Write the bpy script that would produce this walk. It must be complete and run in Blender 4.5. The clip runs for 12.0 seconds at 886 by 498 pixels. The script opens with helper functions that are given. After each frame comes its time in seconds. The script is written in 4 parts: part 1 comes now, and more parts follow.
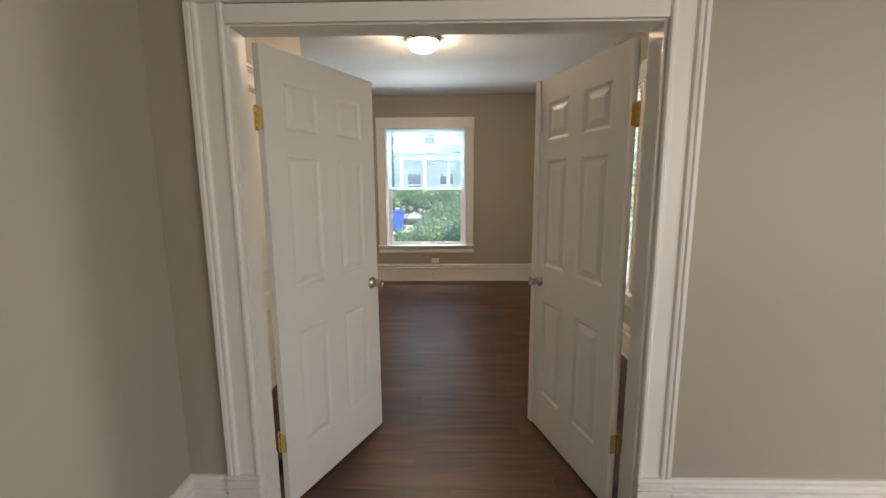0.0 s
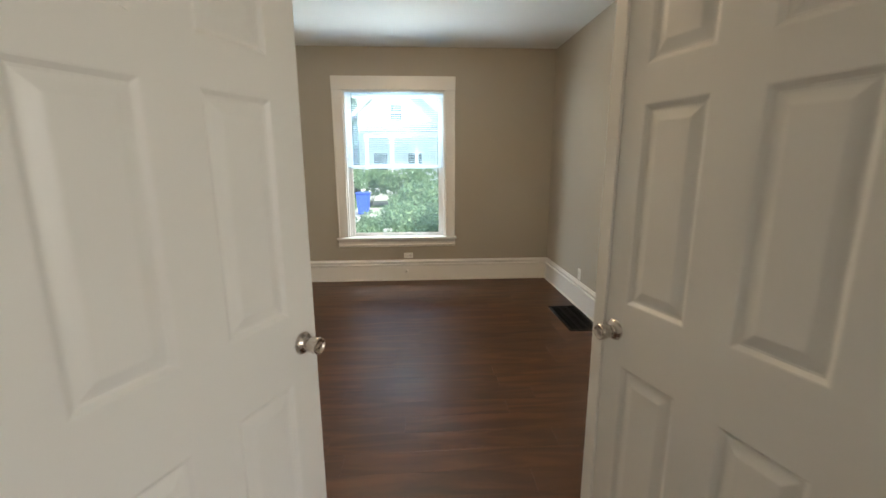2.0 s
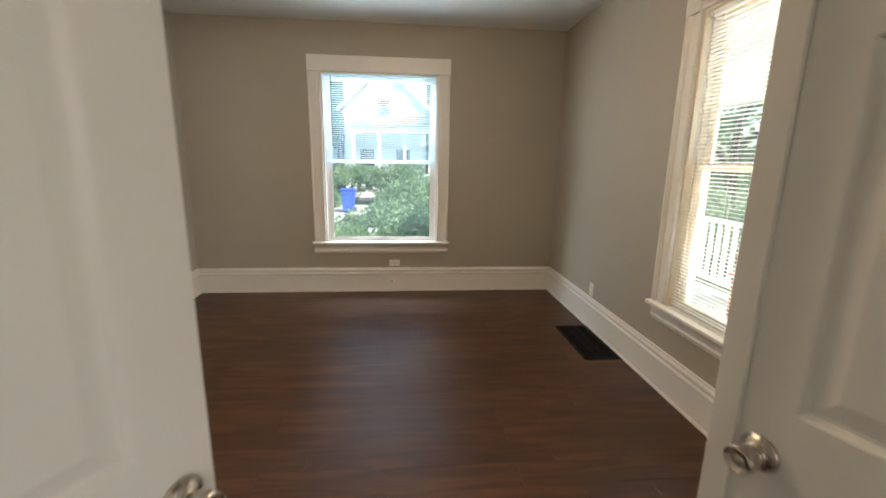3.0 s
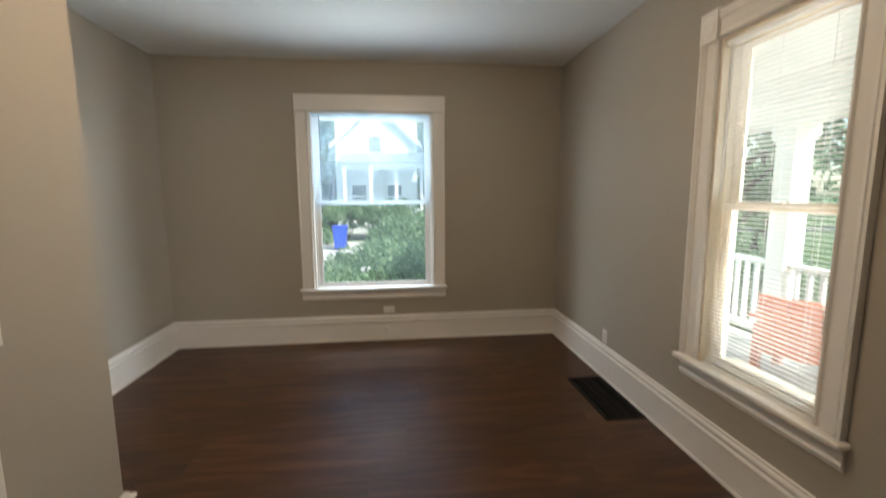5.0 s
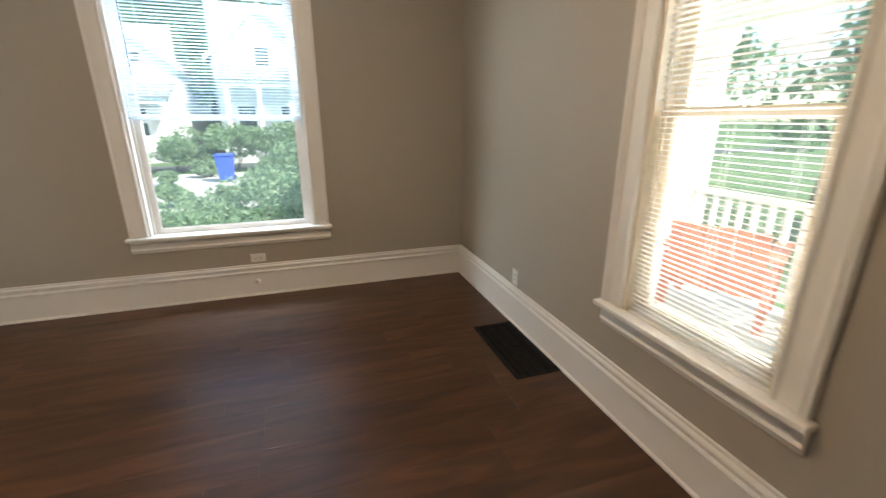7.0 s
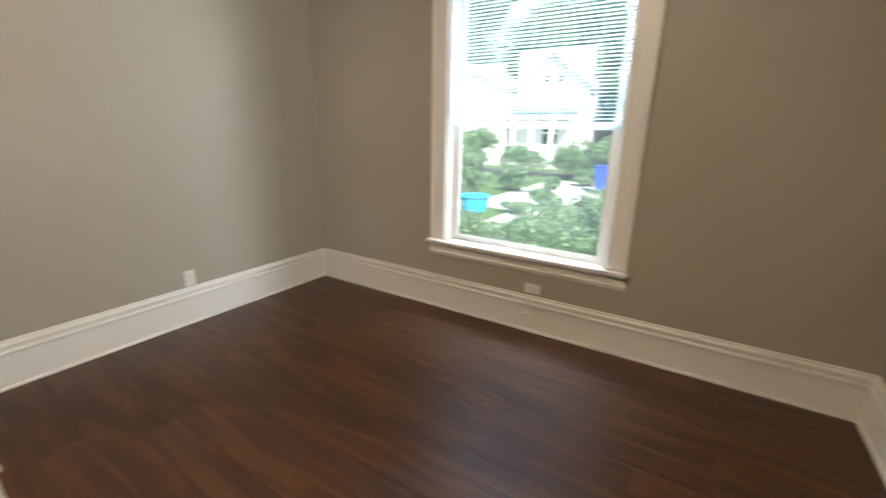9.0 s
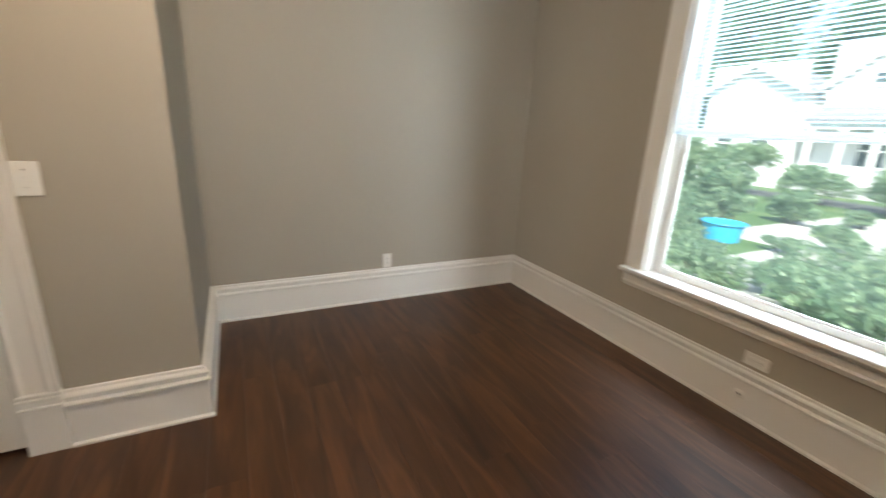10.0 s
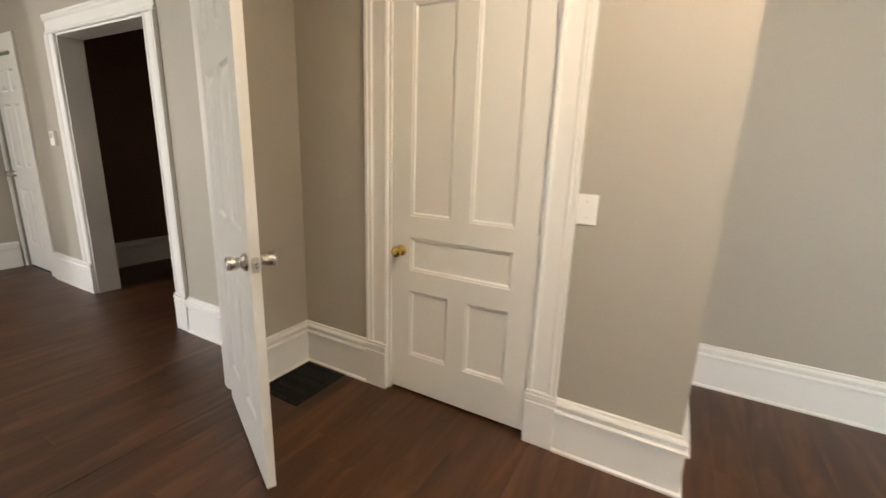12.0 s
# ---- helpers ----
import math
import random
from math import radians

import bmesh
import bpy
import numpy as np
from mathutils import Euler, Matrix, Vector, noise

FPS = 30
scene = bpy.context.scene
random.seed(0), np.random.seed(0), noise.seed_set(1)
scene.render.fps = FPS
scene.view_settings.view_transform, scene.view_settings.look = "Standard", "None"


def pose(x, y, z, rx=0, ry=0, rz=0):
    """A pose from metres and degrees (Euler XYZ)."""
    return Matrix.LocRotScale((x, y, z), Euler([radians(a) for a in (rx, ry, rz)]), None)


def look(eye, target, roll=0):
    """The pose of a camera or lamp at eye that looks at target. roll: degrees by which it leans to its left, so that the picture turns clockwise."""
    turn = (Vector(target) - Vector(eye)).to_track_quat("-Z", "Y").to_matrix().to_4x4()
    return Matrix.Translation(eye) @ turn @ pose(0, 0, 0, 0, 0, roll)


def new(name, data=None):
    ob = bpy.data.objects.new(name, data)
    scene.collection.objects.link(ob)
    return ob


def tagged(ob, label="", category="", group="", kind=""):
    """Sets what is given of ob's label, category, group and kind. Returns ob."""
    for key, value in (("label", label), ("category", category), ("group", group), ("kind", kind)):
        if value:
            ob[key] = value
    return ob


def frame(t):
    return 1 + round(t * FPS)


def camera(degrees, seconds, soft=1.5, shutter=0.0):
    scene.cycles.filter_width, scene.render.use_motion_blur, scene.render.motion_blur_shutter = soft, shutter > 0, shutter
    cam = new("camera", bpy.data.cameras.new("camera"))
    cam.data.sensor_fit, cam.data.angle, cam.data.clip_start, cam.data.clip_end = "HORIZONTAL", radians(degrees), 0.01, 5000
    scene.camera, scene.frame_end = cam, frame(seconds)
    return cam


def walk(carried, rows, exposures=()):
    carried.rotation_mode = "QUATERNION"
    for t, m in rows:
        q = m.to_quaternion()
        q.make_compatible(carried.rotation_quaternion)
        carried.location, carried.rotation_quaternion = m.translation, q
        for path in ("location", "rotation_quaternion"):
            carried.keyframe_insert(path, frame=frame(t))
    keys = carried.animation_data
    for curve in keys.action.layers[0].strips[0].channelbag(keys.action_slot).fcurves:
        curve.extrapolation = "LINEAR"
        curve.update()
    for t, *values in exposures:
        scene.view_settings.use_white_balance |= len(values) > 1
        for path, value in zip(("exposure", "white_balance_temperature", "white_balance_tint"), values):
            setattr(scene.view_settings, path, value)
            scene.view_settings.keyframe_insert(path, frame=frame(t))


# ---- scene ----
cam = camera(93.6, 12.0, shutter=0.5)

EXPOSURES = [(0.0, 1.28, 6500, 11), (1.0, 1.45, 6500, 9), (1.5, 1.58, 6350, 6), (2.5, 1.52, 6550, 10), (5.0, 1.12, 6400, 11), (6.5, 1.38, 6400, 11), (8.3, 1.65, 6900, 17),
             (9.2, 1.65, 6500, 11), (10.0, 1.5, 6450, 11), (10.6, 1.8, 6500, 11), (11.0, 1.95, 6350, 10), (12.0, 2.0, 6300, 10)]
PATH = [
    (0, (0.156, 0.136, 1.504), (0.116, 2.11, 1.189), -0.4),
    (0.5, (0.116, 0.246, 1.496), (0.088, 2.218, 1.162), -0.3),
    (1, (0.118, 0.585, 1.479), (0.088, 2.557, 1.145), 0.9),
    (1.5, (0.087, 0.929, 1.468), (0.097, 2.893, 1.093), 1.0),
    (2, (0.048, 1.296, 1.462), (0.161, 3.252, 1.057), -0.2),
    (2.5, (0.075, 1.632, 1.455), (0.192, 3.577, 1.001), 0.6),
    (3, (0.034, 1.918, 1.442), (0.212, 3.866, 1.026), 1.0),
    (3.2, (0.034, 1.985, 1.445), (0.249, 3.945, 1.112), 1.0),
    (4.8, (0.010, 2.194, 1.547), (0.201, 4.179, 1.395), -0.4),
    (5, (0.017, 2.223, 1.5), (0.23, 4.194, 1.238), -0.3),
    (5.5, (0.025, 2.281, 1.47), (0.379, 4.196, 1.019), -0.4),
    (6, (0.109, 2.427, 1.427), (0.601, 4.295, 0.908), -0.2),
    (6.5, (0.232, 2.622, 1.409), (0.839, 4.439, 0.834), -0.6),
    (6.7, (0.270, 2.728, 1.410), (0.942, 4.516, 0.819), -0.2),
    (8.3, (0.720, 3.530, 1.373), (0.317, 5.385, 0.743), 1.3),
    (8.5, (0.758, 3.617, 1.371), (0.268, 5.47, 0.799), 1.5),
    (9, (0.822, 3.796, 1.384), (-0.196, 5.426, 0.83), 1.1),
    (9.5, (0.922, 4.012, 1.365), (-0.536, 5.253, 0.786), 1.4),
    (10, (0.858, 4.158, 1.379), (-0.853, 5.027, 0.818), 2.9),
    (10.5, (0.884, 4.291, 1.372), (-1.044, 4.435, 0.862), 2.1),
    (11, (0.91, 4.287, 1.378), (-0.977, 3.825, 0.902), 2.4),
    (11.5, (0.796, 4.06, 1.361), (-0.986, 3.261, 0.928), 3.2),
    (12, (0.604, 3.789, 1.348), (-1.1, 2.851, 0.881), 2.0),
]
walk(cam, [(t, look(eye, target, roll)) for t, eye, target, roll in PATH], EXPOSURES)


# ---- world, sun, large lights ----
world = bpy.data.worlds.new("world")
scene.world = world
world.use_nodes = True
wn = world.node_tree
sky = wn.nodes.new("ShaderNodeTexSky")
sky.sky_type, sky.sun_disc = "NISHITA", False
SUN_FROM = Vector((0.70, -0.80, 0.98)).normalized()
sky.sun_elevation = math.asin(SUN_FROM.z)
sky.sun_rotation = math.atan2(SUN_FROM.x, SUN_FROM.y)
wn.links.new(sky.outputs[0], wn.nodes["Background"].inputs[0])
wn.nodes["Background"].inputs[1].default_value = 0.15


def lamp(name, kind, m, energy, colour, **values):
    data = bpy.data.lights.new(name, kind)
    data.energy, data.color = energy, colour
    for key, value in values.items():
        if key == "angle":
            data.angle = value
        elif key == "size":
            data.shape, data.size = "RECTANGLE", value
        elif key == "size_y":
            data.size_y = value
    ob = new(name, data)
    ob.matrix_world = m
    return ob


lamp("sun", "SUN", look(SUN_FROM * 40, (0, 0, 0)), 4.3, (1.0, 0.95, 0.87), angle=radians(0.6))
# skylight and ground bounce that come in by the two bedroom windows
lamp("sky_north_high", "AREA", look((-0.22, 7.45, 3.55), (-0.22, 5.2, 0.9)), 72, (0.80, 0.91, 1.0), size=1.8, size_y=1.1)
lamp("sky_north_low", "AREA", look((-0.22, 7.15, -0.1), (-0.22, 5.6, 2.2)), 62, (0.84, 0.95, 1.0), size=1.6, size_y=0.7)
lamp("sky_north_east", "AREA", look((1.25, 7.35, 1.7), (-1.3, 3.6, 1.2)), 36, (0.86, 0.94, 1.0), size=0.9, size_y=1.8)
lamp("sky_north_west", "AREA", look((-1.95, 7.25, 1.7), (1.3, 4.2, 1.2)), 30, (0.86, 0.94, 1.0), size=0.8, size_y=1.8)
lamp("sky_east_south", "AREA", look((2.95, 3.62, 1.45), (-1.2, 3.5, 1.25)), 26, (0.95, 0.97, 1.0), size=1.0, size_y=1.6)
lamp("sky_east_low", "AREA", look((2.35, 4.02, 0.06), (1.2, 4.02, 1.9)), 40, (1.0, 0.97, 0.93), size=1.0, size_y=0.5)
# fill lamps added out of view for the front room, behind and beside the walker
lamp("fill_front_room", "AREA", look((3.22, -0.9, 1.6), (-0.9, 3.0, 1.2)), 13, (1.0, 0.94, 0.89), size=1.4, size_y=1.6)
lamp("fill_front_room_east", "AREA", look((9.00, -0.90, 1.7), (-0.98, 0.2, 1.3)), 80, (1.0, 0.97, 0.94), size=0.18, size_y=1.2)
lamp("fill_front_room_south", "AREA", look((1.9, -2.02, 1.6), (1.1, 1.7, 1.3)), 12, (1.0, 0.85, 0.72), size=1.2, size_y=1.6)


# ---- materials ----
def material(name, base=(0.5, 0.5, 0.5), rough=0.5, metal=0.0):
    m = bpy.data.materials.new(name)
    m.use_nodes = True
    b = m.node_tree.nodes["Principled BSDF"]
    b.inputs["Base Color"].default_value = (*base, 1)
    b.inputs["Roughness"].default_value = rough
    b.inputs["Metallic"].default_value = metal
    return m, m.node_tree, b


def node(tree, kind, **values):
    n = tree.nodes.new(kind)
    for key, value in values.items():
        n.inputs[key].default_value = value
    return n


def ramp(tree, source, stops):
    n = tree.nodes.new("ShaderNodeValToRGB")
    e = n.color_ramp.elements
    e[0].position, e[0].color = stops[0][0], (*stops[0][1], 1)
    e[1].position, e[1].color = stops[-1][0], (*stops[-1][1], 1)
    for p, c in stops[1:-1]:
        e.new(p).color = (*c, 1)
    tree.links.new(source, n.inputs[0])
    return n.outputs[0]


def bump(tree, b, source, strength, distance):
    n = node(tree, "ShaderNodeBump", Strength=strength, Distance=distance)
    tree.links.new(source, n.inputs["Height"])
    tree.links.new(n.outputs[0], b.inputs["Normal"])


def painted(name, colour, spread, rough, grain, depth, blotch=1.2, rough_spread=0.025):
    """Rolled or brushed paint: fine relief, faint uneven colour and gloss."""
    m, t, b = material(name, colour, rough)
    co = t.nodes.new("ShaderNodeTexCoord").outputs["Object"]
    big, fine = node(t, "ShaderNodeTexNoise", Scale=blotch, Detail=4.0), node(t, "ShaderNodeTexNoise", Scale=grain, Detail=3.0)
    t.links.new(co, big.inputs["Vector"]), t.links.new(co, fine.inputs["Vector"])
    low, high = [c * (1 - spread) for c in colour], [c * (1 + spread) for c in colour]
    t.links.new(ramp(t, big.outputs[0], [(0.3, low), (0.7, high)]), b.inputs["Base Color"])
    t.links.new(ramp(t, big.outputs[0], [(0.3, [rough - rough_spread] * 3), (0.7, [rough + rough_spread] * 3)]), b.inputs["Roughness"])
    bump(t, b, fine.outputs[0], 0.25, depth)
    return m


WALL = painted("greige wall paint", (0.400, 0.368, 0.306), 0.02, 0.5, 260, 0.0012)
# the unlit hall's darkness is put into this brown
HALL_DARK = painted("dark brown of the unlit hall", (0.16, 0.095, 0.062), 0.06, 0.5, 200, 0.001)
CEIL = painted("white ceiling paint", (0.78, 0.78, 0.76), 0.03, 0.75, 180, 0.0015)
TRIM = painted("white trim enamel", (0.80, 0.785, 0.745), 0.015, 0.36, 60, 0.00012, 1.2)
DOOR = painted("white door enamel", (0.79, 0.785, 0.745), 0.012, 0.38, 70, 0.00012, 1.2)
VINYL = painted("white window vinyl", (0.82, 0.82, 0.80), 0.02, 0.35, 90, 0.0003, 3.0)
PLATE = painted("white plastic plate", (0.80, 0.79, 0.75), 0.02, 0.35, 120, 0.0002, 8.0)
# cream tone puts warm light into the white paint of the east frame
WARM_LIT_WHITE = painted("white frame paint tinted by warm light", (0.80, 0.72, 0.58), 0.04, 0.38, 90, 0.0005, 3.0)


def wood_floor():
    m, t, b = material("dark walnut vinyl plank", (0.07, 0.035, 0.02), 0.36)
    info = t.nodes.new("ShaderNodeObjectInfo")
    geo = t.nodes.new("ShaderNodeNewGeometry")
    shift = node(t, "ShaderNodeVectorMath")
    shift.operation = "MULTIPLY_ADD"
    spread = t.nodes.new("ShaderNodeCombineXYZ")
    t.links.new(info.outputs["Random"], spread.inputs[0]), t.links.new(info.outputs["Random"], spread.inputs[1])
    shift.inputs[1].default_value = (37.0, 11.0, 0.0)
    t.links.new(spread.outputs[0], shift.inputs[0]), t.links.new(geo.outputs["Position"], shift.inputs[2])
    stretch = node(t, "ShaderNodeMapping", Scale=(0.9, 6.5, 1.0))
    t.links.new(shift.outputs[0], stretch.inputs["Vector"])
    figure = node(t, "ShaderNodeTexNoise", Scale=1.5, Detail=3.0, Roughness=0.5, Distortion=1.4)
    t.links.new(stretch.outputs[0], figure.inputs["Vector"])
    hair = node(t, "ShaderNodeMapping", Scale=(4.0, 150.0, 1.0))
    t.links.new(shift.outputs[0], hair.inputs["Vector"])
    grain = node(t, "ShaderNodeTexNoise", Scale=1.5, Detail=4.0)
    t.links.new(hair.outputs[0], grain.inputs["Vector"])
    mixed = node(t, "ShaderNodeMath")
    mixed.operation = "MULTIPLY_ADD"
    mixed.inputs[1].default_value = 0.07
    t.links.new(grain.outputs[0], mixed.inputs[0]), t.links.new(figure.outputs[0], mixed.inputs[2])
    tone = node(t, "ShaderNodeMath")
    tone.operation = "MULTIPLY_ADD"
    tone.inputs[1].default_value = 0.08
    t.links.new(info.outputs["Random"], tone.inputs[0]), t.links.new(mixed.outputs[0], tone.inputs[2])
    col = ramp(t, tone.outputs[0], [(0.32, (0.028, 0.0100, 0.0033)), (0.56, (0.062, 0.0238, 0.0080)), (0.80, (0.122, 0.0490, 0.0175))])
    t.links.new(col, b.inputs["Base Color"])
    smear = node(t, "ShaderNodeTexNoise", Scale=1.1, Detail=3.0)
    t.links.new(geo.outputs["Position"], smear.inputs["Vector"])
    t.links.new(ramp(t, smear.outputs[0], [(0.3, [0.35] * 3), (0.7, [0.48] * 3)]), b.inputs["Roughness"])
    b.inputs["Specular IOR Level"].default_value = 0.62
    bump(t, b, mixed.outputs[0], 0.5, 0.0016)
    return m


FLOOR = wood_floor()


def metal(name, colour, rough, scratch=40):
    m, t, b = material(name, colour, rough, 1.0)
    n = node(t, "ShaderNodeTexNoise", Scale=scratch, Detail=3.0)
    t.links.new(t.nodes.new("ShaderNodeTexCoord").outputs["Object"], n.inputs["Vector"])
    t.links.new(ramp(t, n.outputs[0], [(0.3, [rough * 0.7] * 3), (0.7, [min(1, rough * 1.5)] * 3)]), b.inputs["Roughness"])
    return m


NICKEL = metal("satin nickel", (0.56, 0.52, 0.47), 0.24)
BRASS = metal("polished brass", (0.72, 0.53, 0.16), 0.16)
BRONZE = metal("dark brushed bronze", (0.30, 0.22, 0.15), 0.3)
IRON = metal("black painted iron", (0.006, 0.006, 0.006), 0.6)
IRON.node_tree.nodes["Principled BSDF"].inputs["Metallic"].default_value = 0.0
IRON.node_tree.nodes["Principled BSDF"].inputs["Specular IOR Level"].default_value = 0.25
DARK = painted("dark gap", (0.01, 0.009, 0.008), 0.1, 0.9, 30, 0.0005)
LATCH = metal("steel latch plate", (0.62, 0.60, 0.57), 0.3)


def glass():
    m = bpy.data.materials.new("window glass")
    m.use_nodes = True
    t = m.node_tree
    t.nodes.clear()
    out, mix = t.nodes.new("ShaderNodeOutputMaterial"), t.nodes.new("ShaderNodeMixShader")
    clear, gloss = t.nodes.new("ShaderNodeBsdfTransparent"), t.nodes.new("ShaderNodeBsdfGlossy")
    gloss.inputs["Roughness"].default_value = 0.02
    clear.inputs[0].default_value = (0.93, 0.97, 0.95, 1)
    facing, steep = t.nodes.new("ShaderNodeLayerWeight"), t.nodes.new("ShaderNodeMath")
    facing.inputs[0].default_value = 0.5
    steep.operation = "POWER"
    steep.inputs[1].default_value = 4.0
    share = ramp(t, steep.outputs[0], [(0.0, (0.03, 0.03, 0.03)), (1.0, (0.75, 0.75, 0.75))])
    t.links.new(facing.outputs["Facing"], steep.inputs[0]), t.links.new(share, mix.inputs[0]), t.links.new(clear.outputs[0], mix.inputs[1])
    # a small pale translucent share paints bluish glare haze over the panes
    glare_veil, veil_mix = t.nodes.new("ShaderNodeBsdfTranslucent"), t.nodes.new("ShaderNodeMixShader")
    glare_veil.inputs[0].default_value = (0.72, 0.90, 0.95, 1)
    veil_mix.inputs[0].default_value = 0.011
    t.links.new(gloss.outputs[0], mix.inputs[2]), t.links.new(mix.outputs[0], veil_mix.inputs[1])
    t.links.new(glare_veil.outputs[0], veil_mix.inputs[2]), t.links.new(veil_mix.outputs[0], out.inputs[0])
    return m


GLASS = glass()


BOWL = 55.0


def bowl_glass():
    m, t, b = material("lit frosted glass bowl", (0.9, 0.8, 0.6), 0.4)
    n = node(t, "ShaderNodeTexNoise", Scale=9.0, Detail=3.0)
    t.links.new(t.nodes.new("ShaderNodeTexCoord").outputs["Object"], n.inputs["Vector"])
    t.links.new(ramp(t, n.outputs[0], [(0.3, (1.0, 0.70, 0.44)), (0.7, (1.0, 0.77, 0.53))]), b.inputs["Emission Color"])
    b.inputs["Emission Strength"].default_value = BOWL
    return m


BOWL_GLASS = bowl_glass()


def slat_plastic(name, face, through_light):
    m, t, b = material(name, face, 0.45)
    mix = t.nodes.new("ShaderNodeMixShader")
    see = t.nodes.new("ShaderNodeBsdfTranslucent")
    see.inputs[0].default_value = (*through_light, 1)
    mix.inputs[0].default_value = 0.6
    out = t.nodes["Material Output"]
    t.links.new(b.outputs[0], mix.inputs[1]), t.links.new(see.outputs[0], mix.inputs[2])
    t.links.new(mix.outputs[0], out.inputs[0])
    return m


# the sky's blue is put into the north slats' colour; east slats stay white
SLAT_SKY_TINT = slat_plastic("white blind slat tinted by skylight", (0.80, 0.86, 0.90), (0.78, 0.89, 0.96))
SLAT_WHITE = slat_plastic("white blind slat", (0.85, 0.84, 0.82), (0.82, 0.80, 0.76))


def patchy(name, stops, scale, rough=0.8, depth=0.01, detail=6.0):
    m, t, b = material(name, stops[0][1], rough)
    n = node(t, "ShaderNodeTexNoise", Scale=scale, Detail=detail, Roughness=0.65)
    t.links.new(t.nodes.new("ShaderNodeTexCoord").outputs["Object"], n.inputs["Vector"])
    t.links.new(ramp(t, n.outputs[0], stops), b.inputs["Base Color"])
    bump(t, b, n.outputs[0], 0.4, depth)
    return m


GRASS = patchy("lawn", [(0.3, (0.03, 0.07, 0.02)), (0.55, (0.07, 0.13, 0.03)), (0.75, (0.16, 0.17, 0.07))], 1.2, 0.9, 0.03)
CONCRETE = patchy("sunlit pale concrete", [(0.3, (0.38, 0.36, 0.33)), (0.7, (0.55, 0.53, 0.49))], 2.5, 0.85, 0.01)
ASPHALT = patchy("street asphalt", [(0.3, (0.045, 0.045, 0.047)), (0.7, (0.08, 0.08, 0.08))], 6, 0.85, 0.01)
SIDING = patchy("white house siding", [(0.3, (0.70, 0.70, 0.68)), (0.7, (0.80, 0.80, 0.78))], 0.8, 0.6, 0.004)
SHINGLE = patchy("grey roof shingle", [(0.3, (0.16, 0.17, 0.18)), (0.7, (0.27, 0.28, 0.29))], 5, 0.85, 0.01)
HOUSE_GLASS = patchy("dark house window", [(0.3, (0.05, 0.07, 0.08)), (0.7, (0.10, 0.13, 0.14))], 1.5, 0.1, 0.001)
PORCH_WHITE = painted("white porch paint", (0.80, 0.80, 0.78), 0.03, 0.45, 60, 0.0008)
PORCH_FLOOR = painted("pale grey porch floor paint", (0.50, 0.49, 0.48), 0.06, 0.5, 60, 0.001)
RED_WOOD = patchy("orange red painted wood", [(0.3, (0.42, 0.10, 0.045)), (0.7, (0.55, 0.15, 0.065))], 8, 0.5, 0.002)
BLUE = patchy("blue bin plastic", [(0.3, (0.02, 0.06, 0.42)), (0.7, (0.03, 0.08, 0.5))], 4, 0.45, 0.002)
CYAN = patchy("light blue tub plastic", [(0.3, (0.02, 0.30, 0.55)), (0.7, (0.03, 0.38, 0.65))], 4, 0.4, 0.002)
BARK = patchy("tree bark", [(0.3, (0.05, 0.038, 0.028)), (0.7, (0.13, 0.10, 0.08))], 9, 0.9, 0.02)


def leafy(name, low, high):
    m, t, b = material(name, low, 0.5)
    geo = t.nodes.new("ShaderNodeNewGeometry")
    t.links.new(ramp(t, geo.outputs["Random Per Island"], [(0.0, low), (1.0, high)]), b.inputs["Base Color"])
    mix, see = t.nodes.new("ShaderNodeMixShader"), t.nodes.new("ShaderNodeBsdfTranslucent")
    see.inputs[0].default_value = (*[c * 1.4 for c in high], 1)
    mix.inputs[0].default_value = 0.45
    t.links.new(b.outputs[0], mix.inputs[1]), t.links.new(see.outputs[0], mix.inputs[2])
    t.links.new(mix.outputs[0], t.nodes["Material Output"].inputs[0])
    return m


LEAF = leafy("tree leaves", (0.08, 0.15, 0.08), (0.17, 0.27, 0.14))
SHRUB = leafy("shrub leaves", (0.07, 0.14, 0.08), (0.26, 0.34, 0.20))


# ---- building helpers ----
def cube(bm, a, b, bevel=0.0):
    r = bmesh.ops.create_cube(bm, size=1.0)
    for v in r["verts"]:
        v.co = [a[i] + (v.co[i] + 0.5) * (b[i] - a[i]) for i in range(3)]
    if bevel:
        bmesh.ops.bevel(bm, geom=list({e for v in r["verts"] for e in v.link_edges}), offset=bevel, segments=2, affect="EDGES", profile=0.5)
    return bm


def cubes(*boxes, bevel=0.0):
    bm = bmesh.new()
    for a, b in boxes:
        cube(bm, [min(p, q) for p, q in zip(a, b)], [max(p, q) for p, q in zip(a, b)], bevel)
    return bm


def prism(profile, a, b, u, n):
    """The outline (across u, out along n) carried straight from a to b."""
    bm = bmesh.new()
    a, b, u, n = Vector(a), Vector(b), Vector(u), Vector(n)
    ends = [[bm.verts.new(p + u * s + n * d) for s, d in profile] for p in (a, b)]
    k = len(profile)
    for i in range(k):
        bm.faces.new((ends[0][i], ends[0][(i + 1) % k], ends[1][(i + 1) % k], ends[1][i]))
    bm.faces.new(ends[0][::-1]), bm.faces.new(ends[1])
    bmesh.ops.recalc_face_normals(bm, faces=bm.faces)
    return bm


